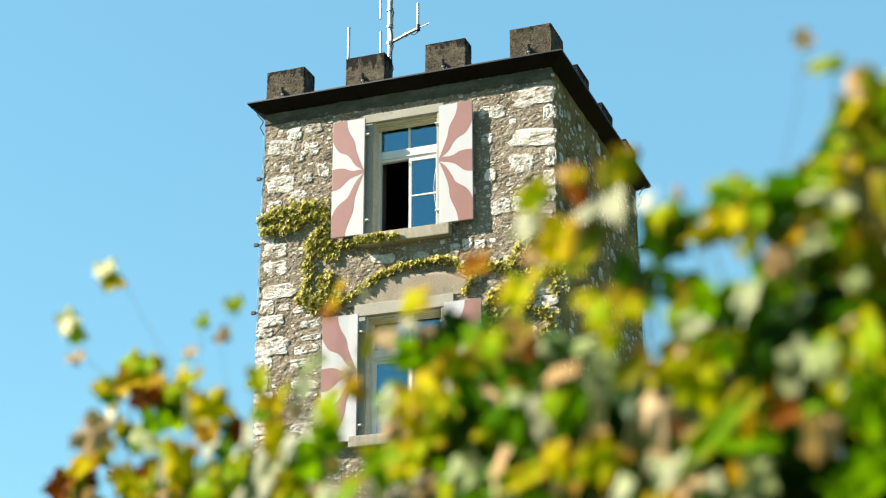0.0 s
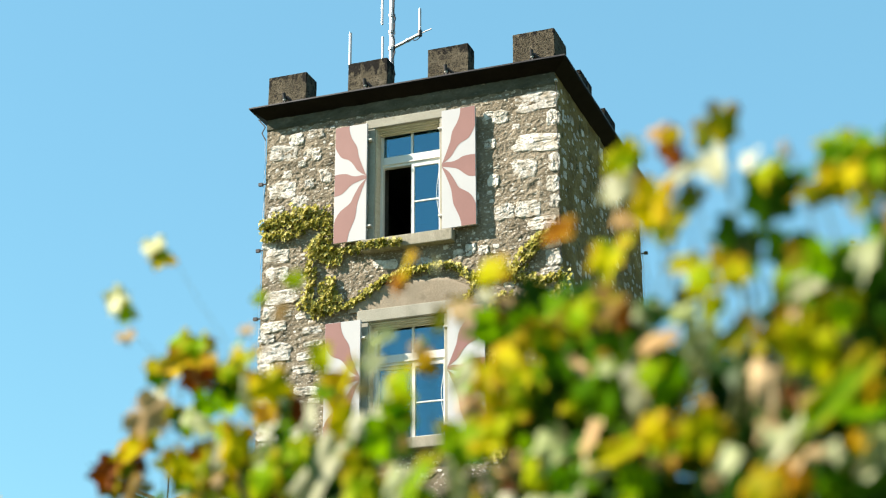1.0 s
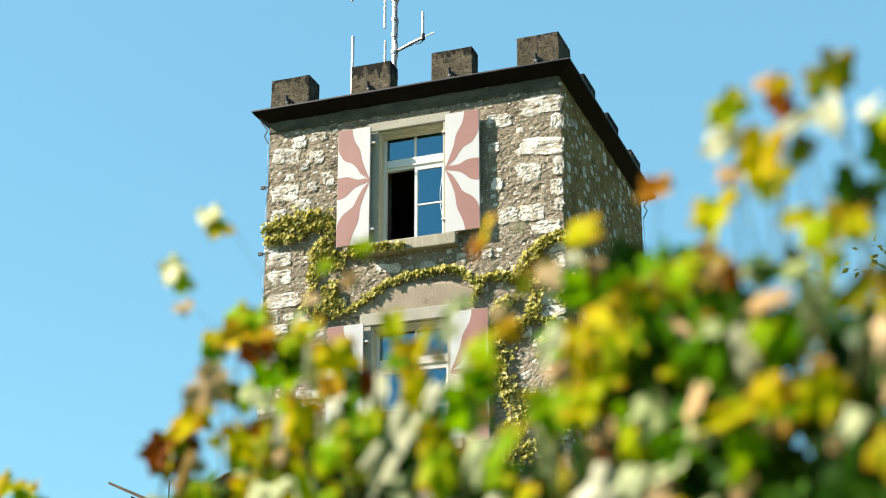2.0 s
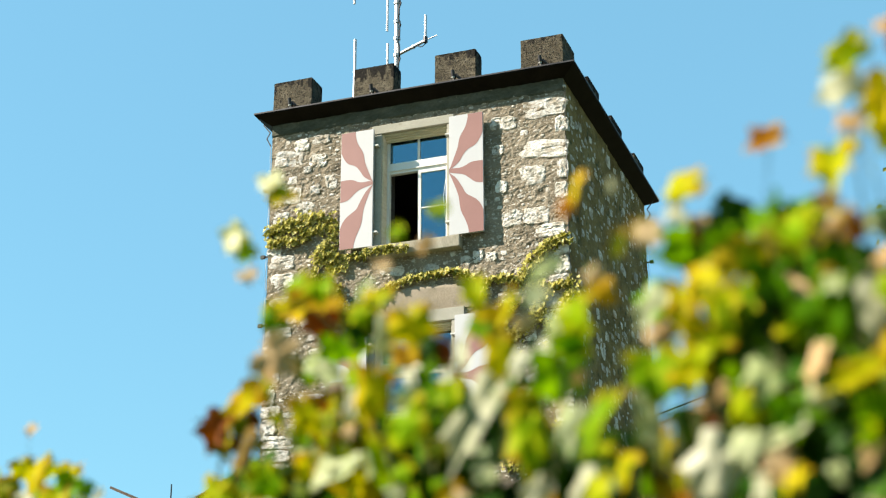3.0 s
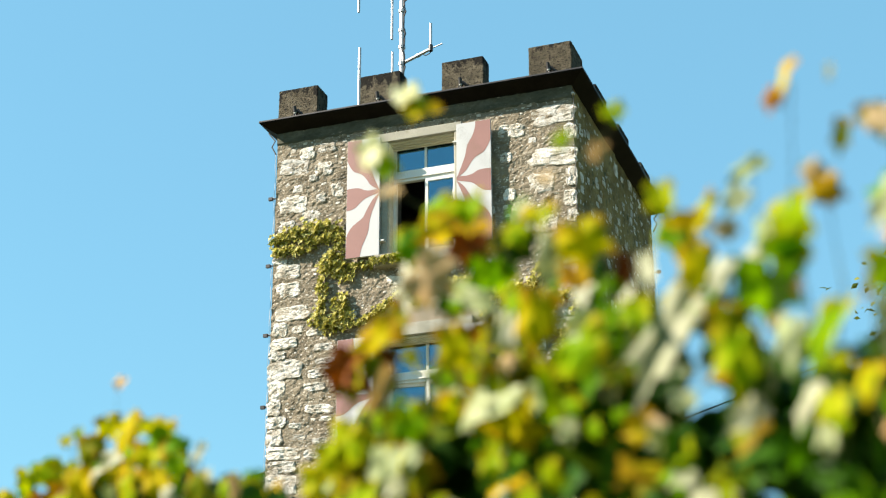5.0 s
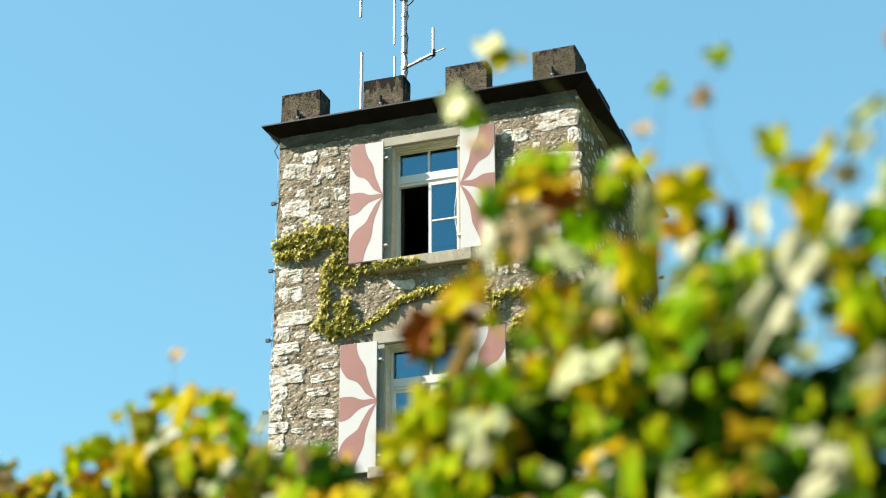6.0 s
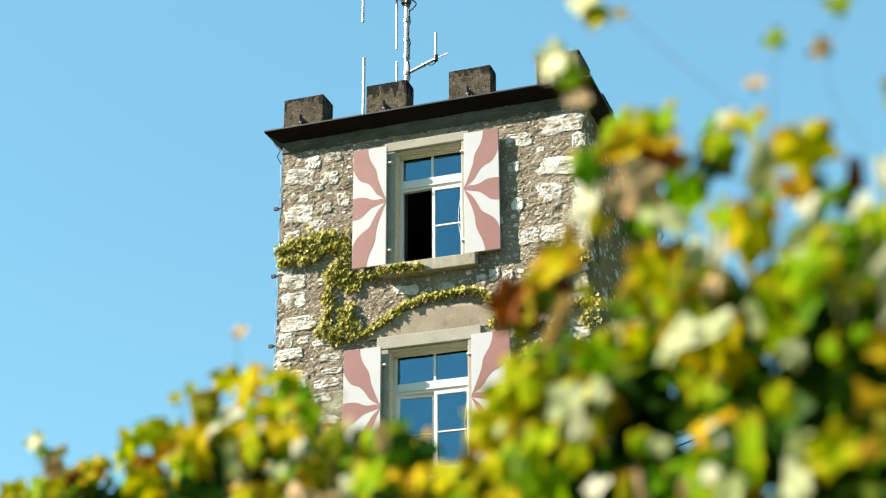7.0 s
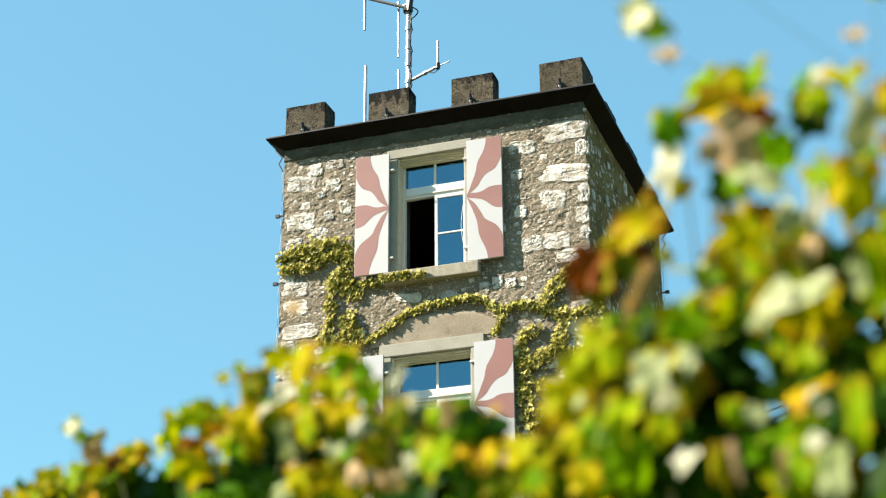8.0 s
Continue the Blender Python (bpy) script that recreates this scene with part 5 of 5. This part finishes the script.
YOUNG = ["lime"] * 6 + ["green"] * 4 + ["yellow"] * 3 + ["pale"] * 2 + ["olive"] * 2  # one vine of the row is brighter
# deep blades lead this mix, painting the row's inner shade
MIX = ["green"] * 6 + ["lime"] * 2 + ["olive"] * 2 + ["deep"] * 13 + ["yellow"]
for s_vine, vine in VINES:
    near = -2.5 < s_vine < 2.0
    # the thick of the row, its shade put in mostly as deep green blades
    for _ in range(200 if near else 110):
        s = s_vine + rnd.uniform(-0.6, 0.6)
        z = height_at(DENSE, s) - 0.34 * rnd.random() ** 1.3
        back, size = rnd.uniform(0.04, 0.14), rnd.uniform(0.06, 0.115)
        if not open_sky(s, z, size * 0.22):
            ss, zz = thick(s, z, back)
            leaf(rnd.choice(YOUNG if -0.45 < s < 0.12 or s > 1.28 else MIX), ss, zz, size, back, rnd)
    # thin growth between the thick and the crest
    for _ in range(330 if s_vine == 1.2 else 120 if near else 60):
        s = s_vine + rnd.uniform(-0.6, 0.6)
        low, high = height_at(DENSE, s), height_at(CREST, s)
        z = low + (high - low) * rnd.random() ** 1.4
        back, size = rnd.uniform(0.02, 0.09), rnd.uniform(0.03, 0.08)
        if not open_sky(s, z, size * 0.5):
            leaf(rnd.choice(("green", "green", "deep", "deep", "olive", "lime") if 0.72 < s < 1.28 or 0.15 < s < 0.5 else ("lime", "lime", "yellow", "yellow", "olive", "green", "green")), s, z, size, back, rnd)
    # little leaf tips in front: dry and lime, and pale ones painted as glints
    for _ in range(14):
        s = s_vine + rnd.uniform(-0.6, 0.6)
        z = height_at(DENSE, s) - rnd.random() * 0.25
        leaf(rnd.choice(("pale", "cream", "dry", "lime")), s, z, rnd.uniform(0.016, 0.034), rnd.uniform(-0.03, 0.02), rnd)
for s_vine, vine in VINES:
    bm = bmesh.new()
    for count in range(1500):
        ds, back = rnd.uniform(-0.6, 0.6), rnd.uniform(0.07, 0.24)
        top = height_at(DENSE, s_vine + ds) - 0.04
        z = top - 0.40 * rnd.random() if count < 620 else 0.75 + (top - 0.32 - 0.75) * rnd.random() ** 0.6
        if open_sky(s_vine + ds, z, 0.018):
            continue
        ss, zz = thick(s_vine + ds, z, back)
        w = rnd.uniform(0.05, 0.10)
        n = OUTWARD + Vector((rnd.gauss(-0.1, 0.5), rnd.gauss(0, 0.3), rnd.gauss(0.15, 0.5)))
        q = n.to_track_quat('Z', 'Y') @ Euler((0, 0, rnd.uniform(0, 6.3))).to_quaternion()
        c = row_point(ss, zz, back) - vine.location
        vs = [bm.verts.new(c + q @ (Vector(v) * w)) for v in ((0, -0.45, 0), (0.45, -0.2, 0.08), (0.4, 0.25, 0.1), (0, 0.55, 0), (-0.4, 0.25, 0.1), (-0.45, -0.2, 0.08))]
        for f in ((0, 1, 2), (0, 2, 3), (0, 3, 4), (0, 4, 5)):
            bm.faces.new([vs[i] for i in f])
    fol = part("inner_foliage", bm, M_INNER, vine, "dense inner leaves, green darkened to paint the shade within the row")
    fol["kind"] = "stuff"

# thin shoots with young leaves above the row
LONG_SHOOTS = [  # distance in front of the row; points (along, height); leaves (kind, along, height, size)
    (-0.04, [(0.22, 2.41), (0.147, 2.498), (0.099, 2.555), (0.037, 2.635), (-0.019, 2.67)], [("yellow", -0.004, 2.645, 0.036), ("bud", -0.019, 2.6725, 0.050), ("yellow", 0.037, 2.633, 0.022)]),
    (-0.10, [(0.19, 2.36), (0.126, 2.43), (0.08, 2.458), (0.021, 2.505), (-0.016, 2.56)], [("dry", 0.021, 2.503, 0.032), ("bud", -0.016, 2.567, 0.056), ("yellow", 0.10, 2.437, 0.03)]),
    (-0.10, [(0.15, 2.42), (0.12, 2.40), (0.10, 2.38)], [("dry", 0.10, 2.366, 0.075)]),
]
SHORT_SHOOTS = [
    (0.0, [(0.32, 2.36), (0.285, 2.44), (0.279, 2.497), (0.305, 2.53)], [("dry", 0.279, 2.497, 0.030), ("lime", 0.305, 2.538, 0.035)]),
    (0.0, [(-0.80, 2.33), (-0.785, 2.40), (-0.776, 2.46)], [("dry", -0.776, 2.469, 0.032)]),
    (0.0, [(-1.33, 2.31), (-1.37, 2.37), (-1.383, 2.43)], [("bud", -1.383, 2.434, 0.040), ("dry", -1.31, 2.372, 0.045)]),
    (0.0, [(1.30, 2.42), (1.33, 2.50), (1.34, 2.555)], [("dry", 1.34, 2.556, 0.026)]),
    (0.0, [(0.20, 2.40), (0.215, 2.48), (0.222, 2.53)], [("lime", 0.222, 2.533, 0.03), ("dry", 0.19, 2.492, 0.026)]),
]
for back, stem, blades in LONG_SHOOTS + SHORT_SHOOTS:
    vine = vine_of(stem[0][0])
    pts = [row_point(s, z, back * (0.3 + 0.7 * i / (len(stem) - 1))) - vine.location for i, (s, z) in enumerate(stem)]
    part("shoot", tube(bmesh.new(), pts, 0.0006, 0.0004, 5), M_SHOOT, vine)
    for kind, s, z, size in blades:
        if kind == "bud":
            # a half-open bud: a second blade curls over the first, a third hangs below
            leaf(kind, s + 0.004, z - 0.004, size * 0.95, back - 0.006, rnd, CURLED_LEAVES[2], OUTWARD + Vector((-0.4, 0, 0.3)), 0.9)
            leaf("lime", s + 0.02, z - 0.022, size * 0.75, back + 0.004, rnd, CURLED_LEAVES[1], OUTWARD, 1.0)
        leaf(kind, s, z, size * 1.12, back, rnd, FLAT_LEAVES[0], OUTWARD + Vector((rnd.gauss(0, 0.15), 0, rnd.gauss(0, 0.15))), 0.95)


# ---- stones of the tower walls ----
def stone_mesh(seed, sides=10, rough=0.0, rings_of=((0.8, 1.0), (-0.30, 0.99), (-0.46, 0.80)), smooth=True):
    """A broken rubble stone: x and z within +-0.5, its worn flat front towards -y."""
    r = random.Random(seed)
    bm = bmesh.new()
    turn = r.uniform(0, 1)
    rim = []
    for k in range(sides):
        a = 2 * math.pi * (k + turn + r.uniform(-0.3, 0.3)) / sides
        c, s = math.cos(a), math.sin(a)
        broken = 0.92 + 0.22 * noise.noise((c * 1.6 + seed * 1.7, s * 1.6, 0)) + r.uniform(-0.05, 0.05)
        m = (abs(c) ** 6 + abs(s) ** 6) ** (-1 / 6) * broken * 0.5
        rim.append((c * m, s * m))
    tilt_x, tilt_z = r.uniform(-0.35, 0.35), r.uniform(-0.35, 0.35)
    rings = []
    for depth, scale in rings_of:
        ring = []
        for x, z in rim:
            j = r.uniform(0.95, 1.04)
            p = Vector((x * scale * j, 0, z * scale * j))
            d = depth
            if depth < 0:
                d += r.uniform(-0.10, 0.10) + tilt_x * p.x + tilt_z * p.z
                d += rough * (noise.noise(p * 4 + Vector((seed, 0, 0))) + 0.9 * noise.noise(p * 10 + Vector((seed, 0, 0))))
            ring.append(bm.verts.new((p.x, d, p.z)))
        rings.append(ring)
    mid = bm.verts.new((r.uniform(-0.1, 0.1), -0.48 + r.uniform(-0.1, 0.1), r.uniform(-0.1, 0.1)))
    for a, b in zip(rings, rings[1:]):
        for k in range(sides):
            bm.faces.new((a[k], a[(k + 1) % sides], b[(k + 1) % sides], b[k]))
    for k in range(sides):
        bm.faces.new((rings[-1][k], rings[-1][(k + 1) % sides], mid))
    return mesh_of("stone", bm, M_STONE, smooth)


STONES = [stone_mesh(300 + k) for k in range(30)]
HEWN = [stone_mesh(500 + k, 24, 0.34, ((0.8, 1.0), (-0.1, 1.0), (-0.36, 0.97), (-0.44, 0.86), (-0.47, 0.68), (-0.48, 0.48), (-0.48, 0.30), (-0.48, 0.14)), False)
        for k in range(16)]
KEEP_OUT = [(-1.10, 1.10, 9.95, 11.86), (-1.18, 1.19, 6.95, 9.02), (-0.80, 0.95, 9.0, 9.40)]
taken = []


def free(x, z, w, h, gap=0.012):
    if any(x + w / 2 > a and x - w / 2 < b and z + h / 2 > c and z - h / 2 < d for a, b, c, d in KEEP_OUT):
        return False
    return not any(abs(x - p) < (w + q) / 2 + gap and abs(z - o) < (h + g) / 2 + gap for p, o, q, g in taken)


def stone(x, z, w, h, rnd, proud=0.05, parent=None, pool=STONES):
    taken.append((x, z, w, h))
    ob = new("stone", rnd.choice(pool))
    ob.parent = parent or WALL_FRONT
    ob.matrix_basis = Matrix.LocRotScale((x, 0.004, z), Euler((rnd.uniform(-0.03, 0.03), rnd.uniform(-0.09, 0.09), rnd.uniform(-0.03, 0.03))),
                                         (w * rnd.choice((1, -1)), proud, h))
    return ob


RIGHT_STONES = [(1.91, 11.71, 0.57, 0.27), (2.13, 11.43, 0.18, 0.23), (1.90, 11.10, 0.67, 0.25), (1.71, 10.73, 0.36, 0.26), (2.13, 10.78, 0.15, 0.27), (2.10, 10.46, 0.18, 0.25), (2.12, 10.21, 0.13, 0.19), (1.42, 10.15, 0.27, 0.22), (1.75, 10.14, 0.35, 0.25), (1.27, 10.63, 0.16, 0.18), (0.93, 9.67, 0.15, 0.16), (1.11, 9.64, 0.15, 0.14), (0.75, 9.63, 0.13, 0.13), (1.94, 9.91, 0.41, 0.19), (1.23, 11.18, 0.16, 0.15), (1.30, 11.57, 0.36, 0.21), (1.00, 10.44, 0.12, 0.14)]
LEFT_STONES = [(-1.90, 11.54, 0.45, 0.24), (-1.91, 10.96, 0.40, 0.24), (-1.41, 11.77, 0.26, 0.15), (-1.45, 11.45, 0.26, 0.20), (-1.48, 11.00, 0.15, 0.14), (-1.62, 10.73, 0.26, 0.19), (-2.00, 10.64, 0.25, 0.16), (-1.95, 9.97, 0.38, 0.20), (-1.94, 9.68, 0.37, 0.24), (-1.87, 9.34, 0.51, 0.21), (-2.04, 9.12, 0.21, 0.21), (-1.61, 11.33, 0.13, 0.10), (-1.24, 11.09, 0.18, 0.21), (-1.71, 11.73, 0.22, 0.19), (-0.31, 9.62, 0.36, 0.13), (0.26, 9.56, 0.21, 0.16)]
rnd = random.Random(21)
for x, z, w, h in RIGHT_STONES + LEFT_STONES:
    stone(x, z, w * 1.10, h * 1.10, rnd, 0.030, None, HEWN)
# quoins down both corners
for side in (-1, 1):
    z = 6.3
    while z < 11.66:
        for _ in range(12):
            h = rnd.uniform(0.12, 0.30)
            w = rnd.choice((rnd.uniform(0.36, 0.50), rnd.uniform(0.18, 0.30)))
            x = side * (XR - w / 2 + 0.012)
            if free(x, z + h / 2, w, h, -0.01):
                if side > 0 or z < 9.3 or rnd.random() < 0.6:
                    stone(x, z + h / 2, w * 1.08, h * 1.08, rnd, 0.034, None, HEWN)
                z += h + 0.012
                break
        else:
            z += 0.03
# long flat courses low on the left of the front
for _ in range(260):
    w = rnd.uniform(0.20, 0.46)
    h = w * rnd.uniform(0.28, 0.46)
    x, z = rnd.uniform(XL + 0.12, -1.25), rnd.uniform(6.6, 9.15)
    if free(x, z, w, h, 0.03):
        stone(x, z, w, h, rnd, rnd.uniform(0.022, 0.034), None, HEWN)
# rubble between them, large before small; the smallest are joined
left_over = []
for lo, hi, tries in ((0.16, 0.30, 110), (0.09, 0.18, 420), (0.05, 0.10, 2000), (0.018, 0.05, 9000)):
    for _ in range(tries):
        w = rnd.uniform(lo, hi)
        h = w * rnd.uniform(0.42, 0.80)
        x, z = rnd.uniform(XL + 0.1, XR - 0.1), rnd.uniform(6.6, 11.95)
        rich = noise.noise((x * 1.3, 3.0, z * 1.3)) + (0.12 if x < -1.1 or x > 1.1 else -0.05)
        if rich < (0.02 if lo > 0.08 else -0.45) or not free(x, z, w, h, 0.03 if lo > 0.08 else 0.02):
            continue
        if lo > 0.04 and len(WALL_FRONT.children) < 300:
            stone(x, z, w, h, rnd, rnd.uniform(0.012, 0.020) if w > 0.14 else rnd.uniform(0.007, 0.014), None, HEWN if w > 0.10 else STONES)
        else:
            taken.append((x, z, w, h))
            left_over.append((x, z, w, h))


def joined_stones(name, spots, put, parent, seed):
    """Many stones in one mesh; put(x, z) gives the frame of each."""
    r = random.Random(seed)
    verts, faces = [], []
    for x, z, w, h in spots:
        src = r.choice(STONES)
        m = put(x, z) @ Matrix.LocRotScale(None, Euler((0, r.uniform(-0.2, 0.2), 0)), (w, r.uniform(0.004, 0.009), h))
        base = len(verts)
        verts += [m @ v.co for v in src.vertices]
        faces += [[base + i for i in f.vertices] for f in src.polygons]
    me = bpy.data.meshes.new(name)
    me.from_pydata(verts, [], faces)
    me.materials.append(M_STONE)
    for f in me.polygons:
        f.use_smooth = True
    ob = new(name, me)
    ob.parent = parent
    ob["kind"] = "stuff"
    return ob


joined_stones("rubble_infill", left_over, lambda x, z: Matrix.Translation((x, 0.004, z)), WALL_FRONT, 1)
spots, taken = [], []
for lo, hi, tries in ((0.16, 0.34, 60), (0.10, 0.20, 420), (0.05, 0.11, 1600)):
    for _ in range(tries):
        w = rnd.uniform(lo, hi)
        h = w * rnd.uniform(0.5, 0.9)
        y, z = rnd.uniform(0.1, DEEP - 0.1), rnd.uniform(6.5, 12.0)
        if any(abs(y - p) < (w + q) / 2 + 0.02 and abs(z - o) < (h + g) / 2 + 0.02 for p, o, q, g in taken):
            continue
        taken.append((y, z, w, h))
for k, (y, z, w, h) in enumerate(taken):
    if k < 190:
        ob = new("stone", rnd.choice(HEWN))
        ob.parent = WALL_SIDE
        ob.matrix_basis = Matrix.Translation((XR - 0.004, y, z)) @ Matrix.Rotation(math.pi / 2, 4, 'Z') @ Matrix.LocRotScale(
            None, Euler((0, rnd.uniform(-0.15, 0.15), 0)), (w, rnd.uniform(0.012, 0.020), h))
    else:
        spots.append((y, z, w, h))
joined_stones("rubble_infill", spots, lambda y, z: Matrix.Translation((XR - 0.004, y, z)) @ Matrix.Rotation(math.pi / 2, 4, 'Z'), WALL_SIDE, 2)
